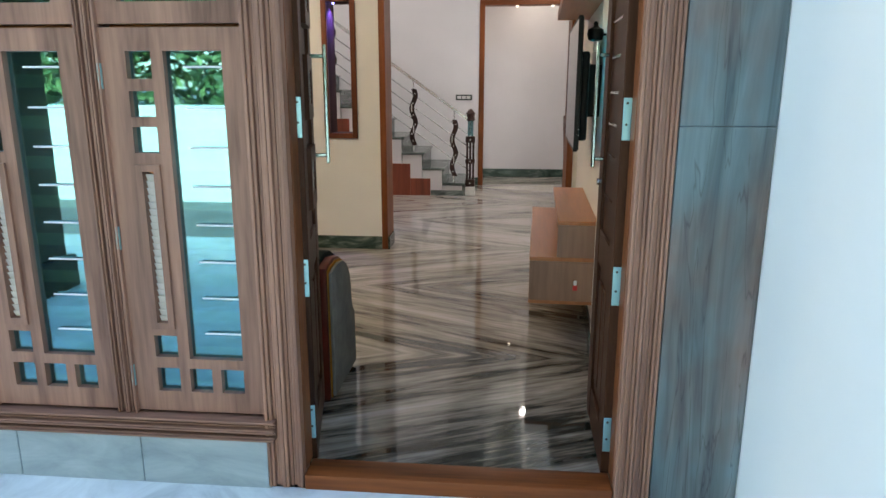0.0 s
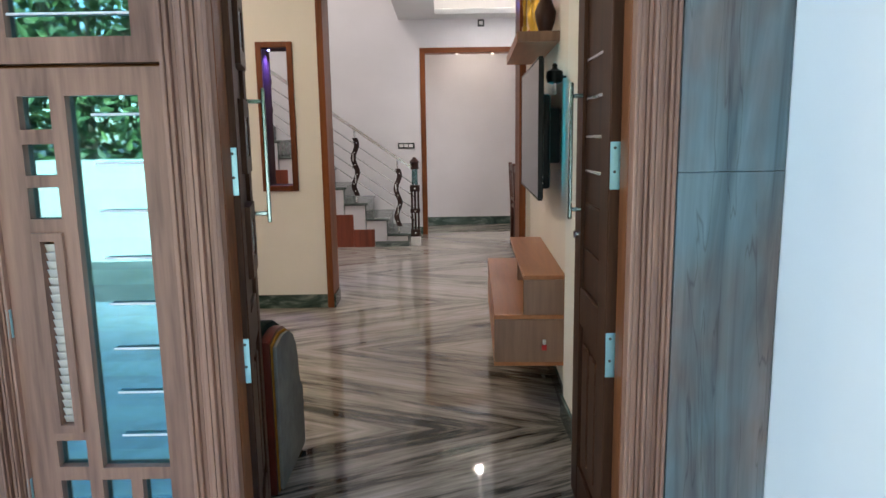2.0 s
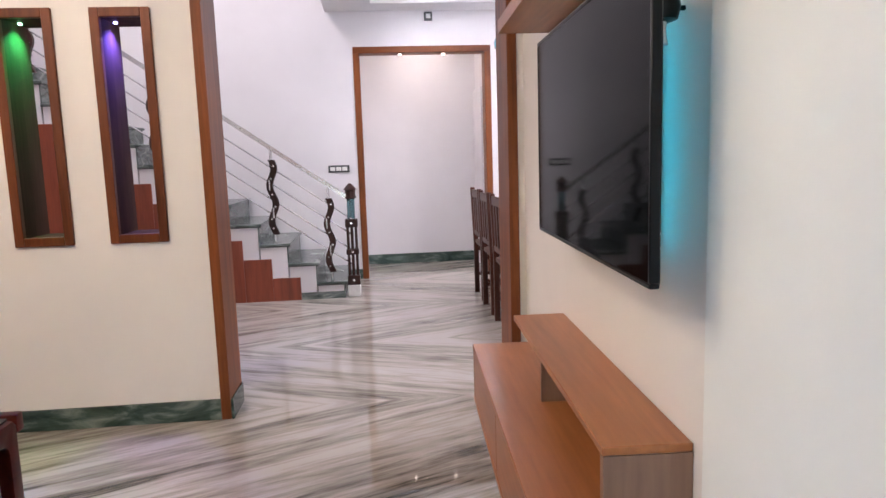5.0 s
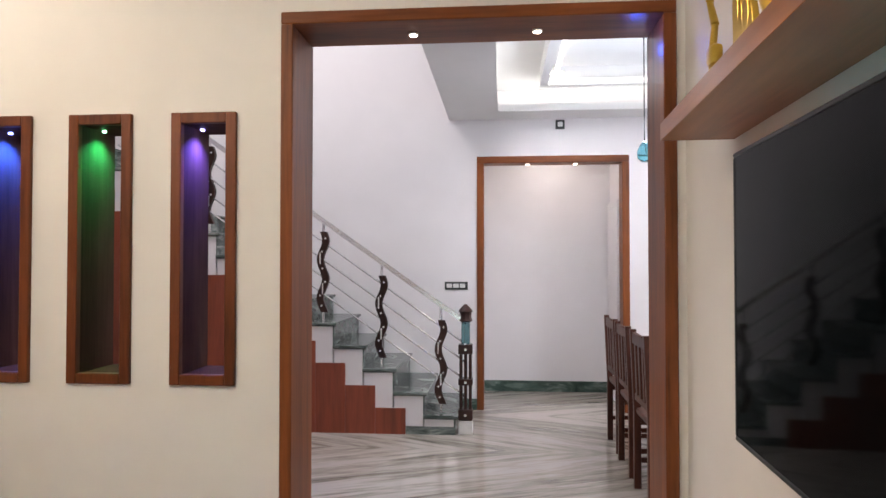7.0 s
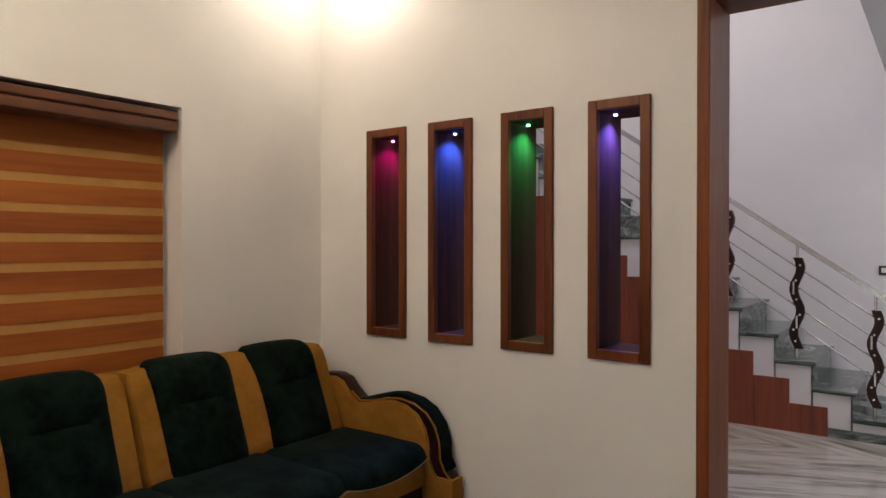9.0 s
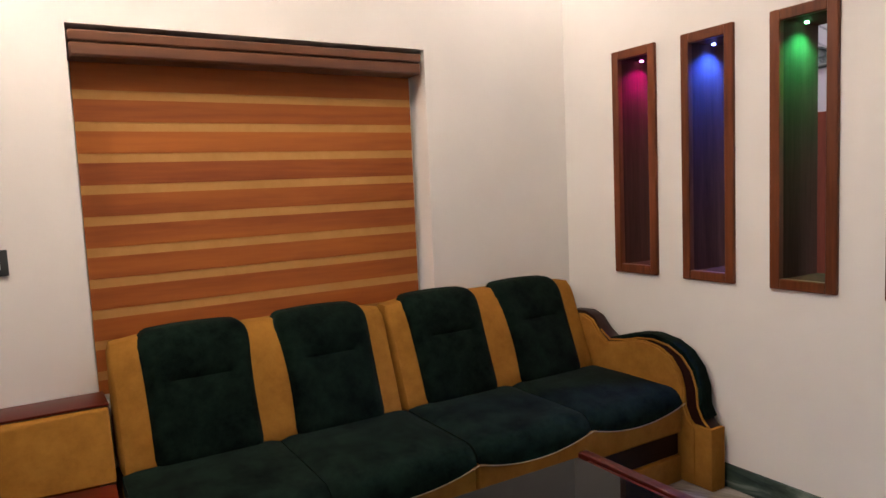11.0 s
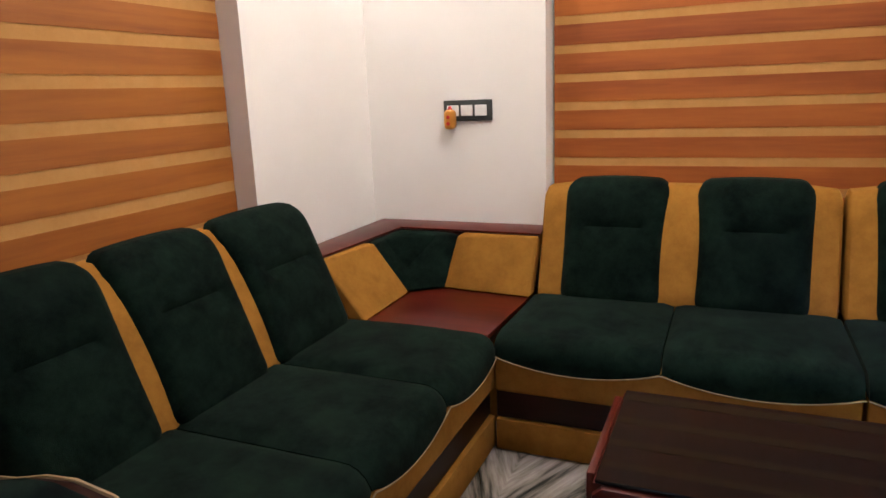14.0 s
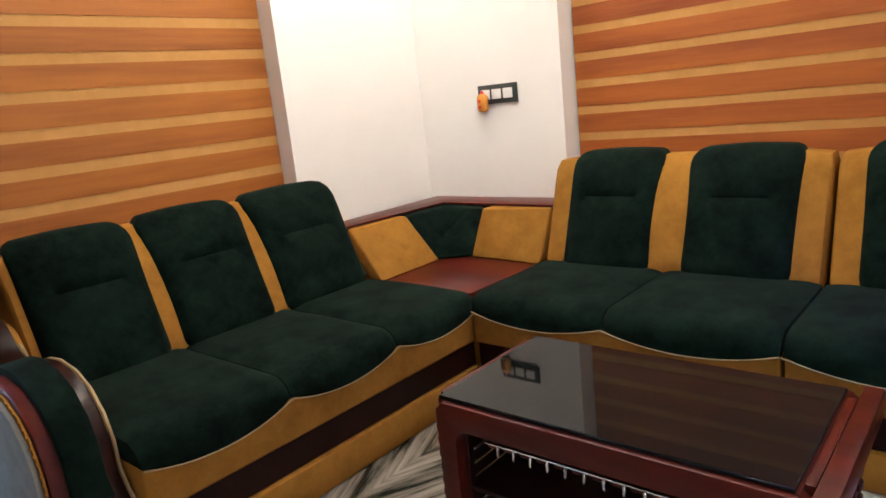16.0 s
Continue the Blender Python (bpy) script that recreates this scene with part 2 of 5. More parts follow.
M_UNITZ = wood("walnut_laminate_end", (0.13, 0.062, 0.037), (0.30, 0.165, 0.103), "z", 0.4, 0.7)
M_PANELW = wood("mahogany_panel", (0.11, 0.02, 0.01), (0.28, 0.06, 0.025), "z", 0.35)
M_CLAD = clad_tile("wood_look_tile")
M_PULL = metal("pull_handle_steel", (0.26, 0.37, 0.39), 0.22)
M_PLINTH = veined("plinth_tile", [(0.3, (0.20, 0.26, 0.27)), (0.5, (0.29, 0.35, 0.36)), (0.7, (0.38, 0.44, 0.45))], 0.3, 2.0)
M_MAHO = wood("red_polished_wood", (0.028, 0.0032, 0.0018), (0.085, 0.0095, 0.004), "y", 0.35)
M_MAHOD = wood("dark_polished_wood", (0.006, 0.002, 0.0016), (0.024, 0.006, 0.004), "y", 0.32)
M_BALU = wood("black_brown_wood", (0.012, 0.007, 0.006), (0.05, 0.02, 0.015), "z", 0.35)
M_CHAIR = wood("dark_brown_wood", (0.03, 0.011, 0.008), (0.10, 0.035, 0.022), "z", 0.35)
M_STEEL = metal("brushed_steel", (0.72, 0.73, 0.75), 0.25)
M_NICKEL = metal("satin_nickel", (0.28, 0.52, 0.58), 0.38)
M_GREEN = fabric("dark_green_velvet", (0.0005, 0.0020, 0.0019), (0.0068, 0.0160, 0.0110))
M_GREEN.node_tree.nodes["Principled BSDF"].inputs["Sheen Weight"].default_value = 0.05
M_GREEN.node_tree.nodes["Principled BSDF"].inputs["Sheen Tint"].default_value = (0.34, 0.42, 0.34, 1)
M_GOLD = fabric("mustard_velvet", (0.235, 0.105, 0.018), (0.32, 0.150, 0.026))
M_BLACK = plain("black_plastic", (0.005, 0.0055, 0.006), 0.35)
M_BLACK.node_tree.nodes["Principled BSDF"].inputs["Specular IOR Level"].default_value = 0.2
M_SCREEN = plain("tv_screen", (0.002, 0.003, 0.0035), 0.05)
M_SCREEN.node_tree.nodes["Principled BSDF"].inputs["Specular IOR Level"].default_value = 0.024
M_WHITEP = plain("white_plastic", (0.78, 0.77, 0.74), 0.35)
M_YELLOW = plain("yellow_plastic", (0.62, 0.26, 0.03), 0.4)
M_RED = plain("red_plastic", (0.55, 0.02, 0.02), 0.4)
M_GREIGE = fabric("pale_lining", (0.13, 0.125, 0.11), (0.19, 0.182, 0.162))
M_BRASS = plain("gilt_paint", (0.62, 0.40, 0.06), 0.3, 0.6)
M_GREYF = plain("grey_frame", (0.035, 0.04, 0.038), 0.4)
M_TABGLASS = plain("black_table_glass", (0.004, 0.005, 0.005), 0.03, 0, 0.0)
M_TABGLASS.node_tree.nodes["Principled BSDF"].inputs["Specular IOR Level"].default_value = 0.17
M_GLASS = glass("window_glass", (0.34, 0.76, 0.85))
M_GLASS.node_tree.nodes["Principled BSDF"].inputs["Metallic"].default_value = 0.32
M_NECK = glass("smoky_neck_glass", (0.14, 0.30, 0.33), 0.1)
for mt in (M_MAHO, M_MAHOD, M_BALU, M_NICHE_SHADED, M_CHAIR):
    mt.node_tree.nodes["Principled BSDF"].inputs["Specular IOR Level"].default_value = 0.2
M_DOOR.node_tree.nodes["Principled BSDF"].inputs["Specular IOR Level"].default_value = 0.1
for mt in (M_DJAMB, M_JAMB, M_JAMBX, M_NFRAME):
    mt.node_tree.nodes["Principled BSDF"].inputs["Specular IOR Level"].default_value = 0.25
M_NICHE_SHADED.node_tree.nodes["Principled BSDF"].inputs["Specular IOR Level"].default_value = 0.05
M_CLEAR = glass("blue_clear_glass", (0.2, 0.6, 0.75), 0.1)
M_LED = glow("downlight_glow", (1.0, 0.86, 0.75), 2.2)
M_COVE = glow("cove_strip_glow", (1.0, 0.95, 0.9), 0.9)
M_COVE_DIM = glow("cove_strip_dim_glow", (1.0, 0.95, 0.9), 0.18)

# ---- building helpers ----
ORIGIN = {}


def box(bm, x0, x1, y0, y1, z0, z1, bev=0.0, seg=1):
    r = bmesh.ops.create_cube(bm, size=1)
    vs = r["verts"]
    for v in vs:
        v.co = Vector((x0 + (v.co.x + 0.5) * (x1 - x0), y0 + (v.co.y + 0.5) * (y1 - y0), z0 + (v.co.z + 0.5) * (z1 - z0)))
    if bev:
        es = list({e for v in vs for e in v.link_edges})
        bmesh.ops.bevel(bm, geom=es, offset=bev, segments=seg, affect="EDGES", profile=0.5)
    return bm


def boxes(*rows, bev=0.0, seg=1):
    bm = bmesh.new()
    for r in rows:
        box(bm, *r, bev=bev, seg=seg)
    return bm


def prism(pts, axis, a, b, bev=0.0, seg=2, bm=None):
    """A flat outline (two coordinates, in order) pushed along an axis from a to b."""
    bm = bm or bmesh.new()
    put = {"x": lambda p, q, s: (s, p, q), "y": lambda p, q, s: (p, s, q), "z": lambda p, q, s: (p, q, s)}[axis]
    lo = [bm.verts.new(put(p, q, a)) for p, q in pts]
    hi = [bm.verts.new(put(p, q, b)) for p, q in pts]
    n = len(pts)
    fs = [bm.faces.new(lo), bm.faces.new(hi)]
    fs += [bm.faces.new((lo[i], lo[(i + 1) % n], hi[(i + 1) % n], hi[i])) for i in range(n)]
    bmesh.ops.recalc_face_normals(bm, faces=fs)
    if bev:
        es = list({e for f in fs[:2] for e in f.edges})
        bmesh.ops.bevel(bm, geom=es, offset=bev, segments=seg, affect="EDGES", profile=0.5)
    return bm


def rod(bm, a, b, r, n=10, r2=None):
    a, b = Vector(a), Vector(b)
    d = b - a
    m = Matrix.Translation((a + b) / 2) @ d.to_track_quat("Z", "Y").to_matrix().to_4x4()
    bmesh.ops.create_cone(bm, cap_ends=True, segments=n, radius1=r, radius2=r if r2 is None else r2, depth=d.length, matrix=m)
    return bm


def tube(pts, r, n=6):
    """One bent rod through a row of points."""
    bm = bmesh.new()
    rings = []
    for i, p in enumerate(pts):
        d = (Vector(pts[min(i + 1, len(pts) - 1)]) - Vector(pts[max(i - 1, 0)])).normalized()
        q = d.to_track_quat("Z", "Y")
        rings.append([bm.verts.new(Vector(p) + q @ Vector((r * math.cos(6.2832 * k / n), r * math.sin(6.2832 * k / n), 0))) for k in range(n)])
    for a, b in zip(rings, rings[1:]):
        for k in range(n):
            bm.faces.new((a[k], a[(k + 1) % n], b[(k + 1) % n], b[k]))
    bm.faces.new(rings[0][::-1])
    bm.faces.new(rings[-1])
    return bm


def lathe(bm, prof, cx, cy, n=16):
    rings = [[bm.verts.new((cx + r * math.cos(2 * math.pi * i / n), cy + r * math.sin(2 * math.pi * i / n), z)) for i in range(n)] for r, z in prof]
    for p, q in zip(rings, rings[1:]):
        for i in range(n):
            bm.faces.new((p[i], p[(i + 1) % n], q[(i + 1) % n], q[i]))
    bm.faces.new(rings[0][::-1])
    bm.faces.new(rings[-1])
    return bm


def cushion(x0, x1, y0, y1, z0, z1, r=0.04, cuts=9, shape=None):
    """A stuffed block with rounded edges; shape moves each point after rounding."""
    bm = bmesh.new()
    bmesh.ops.create_cube(bm, size=2)
    bmesh.ops.subdivide_edges(bm, edges=bm.edges[:], cuts=cuts, use_grid_fill=True)
    h = Vector(((x1 - x0) / 2, (y1 - y0) / 2, (z1 - z0) / 2))
    c = Vector(((x0 + x1) / 2, (y0 + y1) / 2, (z0 + z1) / 2))
    r = min(r, min(h) * 0.98)
    for v in bm.verts:
        u = v.co.copy()
        p = Vector((u.x * h.x, u.y * h.y, u.z * h.z))
        inner = Vector([max(-(h[i] - r), min(h[i] - r, p[i])) for i in range(3)])
        d = p - inner
        if d.length > 1e-6:
            p = inner + d.normalized() * min(r, d.length if d.length < r else r)
        v.co = c + p
        if shape:
            v.co = Vector(shape(v.co, u))
    return bm


def mesh_of(name, bm, mat, smooth):
    bmesh.ops.recalc_face_normals(bm, faces=bm.faces[:])
    me = bpy.data.meshes.new(name)
    bm.to_mesh(me)
    bm.free()
    me.materials.append(mat)
    if smooth:
        me.polygons.foreach_set("use_smooth", [True] * len(me.polygons))
        me.set_sharp_from_angle(angle=radians(smooth))
    return me


def structure(name, bm, mat, label="", category="", smooth=0):
    ob = new(name, mesh_of(name, bm, mat, smooth))
    ORIGIN[ob] = Vector((0, 0, 0))
    return tagged(ob, label, category, kind="structure")


def thing(name, label, category, at=(0, 0, 0), group="", kind=""):
    ob = new(name)
    ob.empty_display_size = 0.1
    ob.location = at
    ORIGIN[ob] = Vector(at)
    return tagged(ob, label, category, group, kind)


def part(name, bm, mat, parent, label="", smooth=40):
    bmesh.ops.translate(bm, verts=bm.verts[:], vec=-ORIGIN[parent])
    ob = new(name, mesh_of(name, bm, mat, smooth))
    ob.parent = parent
    ORIGIN[ob] = ORIGIN[parent]
    return tagged(ob, label) if label else ob


def single(name, bm, mat, label, category, at=(0, 0, 0), group="", smooth=40, kind=""):
    bmesh.ops.translate(bm, verts=bm.verts[:], vec=-Vector(at))
    ob = new(name, mesh_of(name, bm, mat, smooth))
    ob.location = at
    ORIGIN[ob] = Vector(at)
    return tagged(ob, label, category, group, kind)


def slab(x0, x1, z0, z1, holes, y0, y1):
    """A board with rectangular holes, cut on a grid of its edges."""
    xs = sorted({x0, x1, *[h[0] for h in holes], *[h[1] for h in holes]})
    zs = sorted({z0, z1, *[h[2] for h in holes], *[h[3] for h in holes]})
    bm = bmesh.new()
    vs = {}

    def solid(i, j):
        if not (0 <= i < len(xs) - 1 and 0 <= j < len(zs) - 1):
            return False
        cx, cz = (xs[i] + xs[i + 1]) / 2, (zs[j] + zs[j + 1]) / 2
        return not any(h[0] < cx < h[1] and h[2] < cz < h[3] for h in holes)

    def v(i, j, k):
        if (i, j, k) not in vs:
            vs[i, j, k] = bm.verts.new((xs[i], (y0, y1)[k], zs[j]))
        return vs[i, j, k]

    for i in range(len(xs) - 1):
        for j in range(len(zs) - 1):
            if not solid(i, j):
                continue
            bm.faces.new((v(i, j, 0), v(i + 1, j, 0), v(i + 1, j + 1, 0), v(i, j + 1, 0)))
            bm.faces.new((v(i, j, 1), v(i, j + 1, 1), v(i + 1, j + 1, 1), v(i + 1, j, 1)))
            for di, dj, p, q in ((-1, 0, (0, 0), (0, 1)), (1, 0, (1, 0), (1, 1)), (0, -1, (0, 0), (1, 0)), (0, 1, (0, 1), (1, 1))):
                if not solid(i + di, j + dj):
                    bm.faces.new((v(i + p[0], j + p[1], 0), v(i + q[0], j + q[1], 0), v(i + q[0], j + q[1], 1), v(i + p[0], j + p[1], 1)))
    return bm


# ---- plan ----
XL, XT, XP = -2.573, 0.848, 0.776      # left wall, television wall, pier face
YF, YO = 0.06, -0.12                   # front wall, inside and outside faces
YN, YB = 3.138, 3.37                   # niche wall, both faces
YW = 6.79                              # far wall of the hall
ZL, ZH = 2.95, 2.62                    # ceilings: living room, hall
NICHES = [(-2.226, -1.971), (-1.831, -1.582), (-1.428, -1.176), (-1.018, -0.764)]
NZ0, NZ1 = 0.86, 1.89

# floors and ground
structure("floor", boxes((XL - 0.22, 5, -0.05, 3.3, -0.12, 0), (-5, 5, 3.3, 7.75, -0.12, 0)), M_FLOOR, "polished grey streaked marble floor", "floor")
structure("porch_floor", boxes((-5, 2.2, -3.6, -0.12, -0.12, -0.004)), M_PORCH, "pale polished stone porch floor", "floor")
M_COMPOUND = paint("compound_wall_white", (0.56, 0.60, 0.58), 0.7, 0.15, 1.2)
M_PAVE = veined("paving", [(0.3, (0.025, 0.028, 0.03)), (0.55, (0.055, 0.058, 0.062)), (0.7, (0.10, 0.10, 0.10))], 0.7, 2.0, (1, 1, 1))
structure("ground", boxes((-400, 400, -400, 400, -0.6, -0.15)), M_PAVE, "grey paved ground round the house", "ground")

# living room walls
structure("wall_left", boxes(
    (XL - 0.22, XL, -0.12, 0.89, 0, 3.1), (XL - 0.22, XL, 2.311, 3.37, 0, 3.1),
    (XL - 0.22, XL, 0.89, 2.311, 0, 0.55), (XL - 0.22, XL, 0.89, 2.311, 1.92, 3.1)), M_WALL, "cream painted wall with a window", "wall")
WX0, WX1, WZ0, WZ1 = -1.718, -0.335, 0.165, 2.12
structure("wall_front", boxes(
    (XL, WX0, YO + 0.02, YF, 0, 3.1), (WX0, WX1, YO + 0.02, YF, 0, WZ0), (WX0, 1.2, YO + 0.02, YF, WZ1, 3.1),
    (0.75, XP, YO + 0.02, YF, 0, WZ1), (XP, 1.2, YO + 0.02, YF, 0, WZ1)), M_WALL, "cream painted front wall with the entrance", "wall")
# this wall stands a little out of square: all on it is built square to x and then turned
SKEW = Matrix.Translation((XT, 2.297, 0)) @ pose(0, 0, 0, 0, 0, -2.75) @ Matrix.Translation((-XT, -2.297, 0))
structure("wall_television", boxes((XT, XT + 0.2, 1.0, YB - 0.1, 0, 3.09)), M_WALL, "cream painted wall behind the television", "wall").matrix_basis = SKEW
# whiter than the cream walls: cool daylight from the door is in its colour
structure("pier_wall", boxes((XP, XT + 0.2, YF, 1.12, 0, 3.1)), M_OUT, "pier beside the entrance, daylight put into its white colour", "wall")
# niche wall, with four through openings and the wide opening
structure("wall_niches", slab(XL, XT + 0.24, 0, 3.1, [(p + 0.02, q - 0.02, NZ0 + 0.02, NZ1 - 0.02) for p, q in NICHES] + [(-0.56, 0.82, 0, 2.24)], YN, YB), M_WALL, "cream painted wall with four lit niches", "wall")
structure("ceiling", boxes((-2.8, 1.1, -0.12, 3.37, ZL, ZL + 0.1)), M_CEIL, "white living room ceiling", "ceiling")

# hall
structure("wall_hall_far", boxes((-5, 0.03, YW, YW + 0.15, 0, 4.6), (1.34, 5, YW, YW + 0.15, 0, 4.6), (0.03, 1.34, YW, YW + 0.15, 2.26, 4.6)), M_HALL, "white painted hall wall", "wall")
structure("wall_hall_near", boxes((-5, XL, YB - 0.15, YB, 0, 4.6), (XL, XT + 0.2, YB - 0.2, YB, 3.1, 4.6), (XT + 0.2, 5, YB - 0.15, YB, 0, 4.6)), M_HALL, "white painted hall wall", "wall")
structure("wall_hall_left", boxes((-5.15, -5, YB, YW, 0, 4.6)), M_HALL, "white painted hall wall", "wall")
structure("wall_hall_right", boxes((5, 5.15, YB, YW, 0, 4.6)), M_HALL, "white painted hall wall", "wall")
for nm, row in (("wall_passage_end", (-0.35, 1.75, 7.72, 7.85, 0, 2.7)), ("wall_passage_left", (-0.12, 0.0, 6.94, 7.72, 0, 2.7)), ("wall_passage_right", (1.34, 1.46, 6.94, 7.72, 0, 2.7))):
    structure(nm, boxes(row), M_HALL, "white painted passage wall", "wall")
structure("ceiling_passage", boxes((-0.2, 1.6, 6.94, 7.85, 2.56, 2.62)), M_CEIL, "white passage ceiling", "ceiling")
structure("ceiling_stairwell", boxes((-5, -0.18, YB, YW, 4.5, 4.6)), M_CEIL, "white stairwell ceiling", "ceiling")
TX0, TX1, TY0, TY1 = 0.20, 3.6, 4.0, 6.46
structure("ceiling_hall", boxes(
    (-0.18, TX0, YB, YW, ZH, ZH + 0.06), (TX1, 5, YB, YW, ZH, ZH + 0.06), (TX0, TX1, YB, TY0, ZH, ZH + 0.06), (TX0, TX1, TY1, YW, ZH, ZH + 0.06),
    (-0.18, 5, YB, YW, ZH + 0.26, ZH + 0.32), (-0.24, -0.18, YB, YW, ZH, 4.5),
    (TX0 + 0.40, TX1 - 0.40, TY0 + 0.34, TY0 + 0.40, ZH + 0.11, ZH + 0.26), (TX0 + 0.40, TX1 - 0.40, TY1 - 0.40, TY1 - 0.34, ZH + 0.11, ZH + 0.26),
    (TX0 + 0.34, TX0 + 0.40, TY0 + 0.34, TY1 - 0.34, ZH + 0.11, ZH + 0.26)), M_CEIL, "white hall ceiling with a lit stepped tray", "ceiling")
strip = thing("cove_light", "warm white strip light hidden in the ceiling tray", "light", (1.9, 5.2, ZH + 0.07))
part("strip", boxes((TX0 - 0.15, TX0 - 0.12, TY0, TY1, ZH + 0.062, ZH + 0.082)), M_COVE, strip)
part("strip", boxes((TX0, TX1, TY1 + 0.12, TY1 + 0.15, ZH + 0.062, ZH + 0.082)), M_COVE, strip)
part("strip", boxes((TX0 + 0.43, TX0 + 0.46, TY0 + 0.45, TY1 - 0.45, ZH + 0.125, ZH + 0.145)), M_COVE_DIM, strip)
part("strip", boxes((TX0 + 0.47, TX1 - 0.45, TY1 - 0.46, TY1 - 0.43, ZH + 0.125, ZH + 0.145)), M_COVE_DIM, strip)

# skirtings
structure("baseboard_niche_wall", boxes((XL, -0.56, YN - 0.012, YN, 0, 0.10), bev=0.002), M_SKIRT, "dark green marble skirting", "skirting")
structure("baseboard_jamb", boxes((-0.545, -0.533, YN - 0.012, YB, 0, 0.10), bev=0.002), M_SKIRT, "dark green marble skirting", "skirting")
structure("baseboard_television_wall", boxes((XT - 0.012 - 0.055, XT + 0.01, 1.12, 1.135, 0, 0.10), (XP - 0.012, XP, YF, 1.12, 0, 0.10), bev=0.002), M_SKIRT, "dark green marble skirting", "skirting")
structure("baseboard_television", boxes((XT - 0.012, XT, 1.08, YN, 0, 0.10), bev=0.002), M_SKIRT, "dark green marble skirting", "skirting").matrix_basis = SKEW
structure("baseboard_hall", boxes((0.0, 1.34, 7.708, 7.72, 0, 0.11), (-0.30, 0.01, YW - 0.012, YW, 0, 0.10), (1.36, 5, YW - 0.012, YW, 0, 0.10), bev=0.002), M_SKIRT, "dark green marble skirting", "skirting")


# ---- wooden surrounds ----
def downlight(x, y, z, r=0.017):
    d = thing("downlight", "small round recessed downlight, lit", "light", (x, y, z), "downlights")
    bm = bmesh.new()
    rod(bm, (x, y, z - 0.004), (x, y, z + 0.004), r * 1.35, 20)
    part("rim", bm, M_WHITEP, d)
    bm = bmesh.new()
    rod(bm, (x, y, z - 0.007), (x, y, z - 0.0045), r, 20)
    part("lens", bm, M_LED, d)
    return d


def surround(name, label, x0, x1, z1, y0, y1, w, lip):
    """A wood-lined opening: two jambs, a head, and a lip standing proud of the wall."""
    s = thing(name, label, "door frame", ((x0 + x1) / 2, y0, 0), kind="structure")
    part("jamb", boxes((x0, x0 + w, y0 - lip, y1, 0, z1 - w), bev=0.004), M_JAMB, s)
    part("jamb", boxes((x1 - w, x1, y0 - lip, y1, 0, z1 - w), bev=0.004), M_JAMB, s)
    part("head", boxes((x0, x1, y0 - lip, y1, z1 - w, z1), bev=0.004), M_JAMBX, s)
    return s


surround("door_1", "reddish wooden lining of the wide opening to the hall", -0.592, 0.855, 2.262, YN, YB + 0.03, 0.046, 0.016)
surround("door_2", "reddish wooden lining of the far passage opening", 0.01, 1.363, 2.284, YW, YW + 0.16, 0.062, 0.016)
for x in (-0.11, 0.37):
    downlight(x, 3.27, 2.213, 0.014)
for x in (0.47, 0.90):
    downlight(x, YW + 0.06, 2.219)
lamp("header_blue_led", "POINT", 0.22, (0.05, 0.12, 1.0), pose(0.745, 3.28, 2.13), 0.02)

# passage side openings
for nm, x0, x1 in (("door_3", 0.0, 0.035), ("door_4", 1.305, 1.34)):
    s = thing(nm, "white side door lining in the passage", "door frame", (x0, 7.3, 0), kind="structure")
    part("lining", boxes((x0, x1, 7.10, 7.15, 0, 1.86), (x0, x1, 7.60, 7.65, 0, 1.86), (x0, x1, 7.10, 7.65, 1.86, 1.92), bev=0.003), M_HALL, s)
    part("leaf", boxes((x0 + 0.005, x1 - 0.012, 7.15, 7.60, 0, 1.86), bev=0.002), M_HALL, s)

# ---- niches ----
LEDS = [("magenta", (0.75, 0.005, 0.5), 1.7), ("blue", (0.02, 0.10, 1.0), 12), ("green", (0.03, 0.9, 0.25), 4), ("violet", (0.10, 0.10, 1.0), 8)]
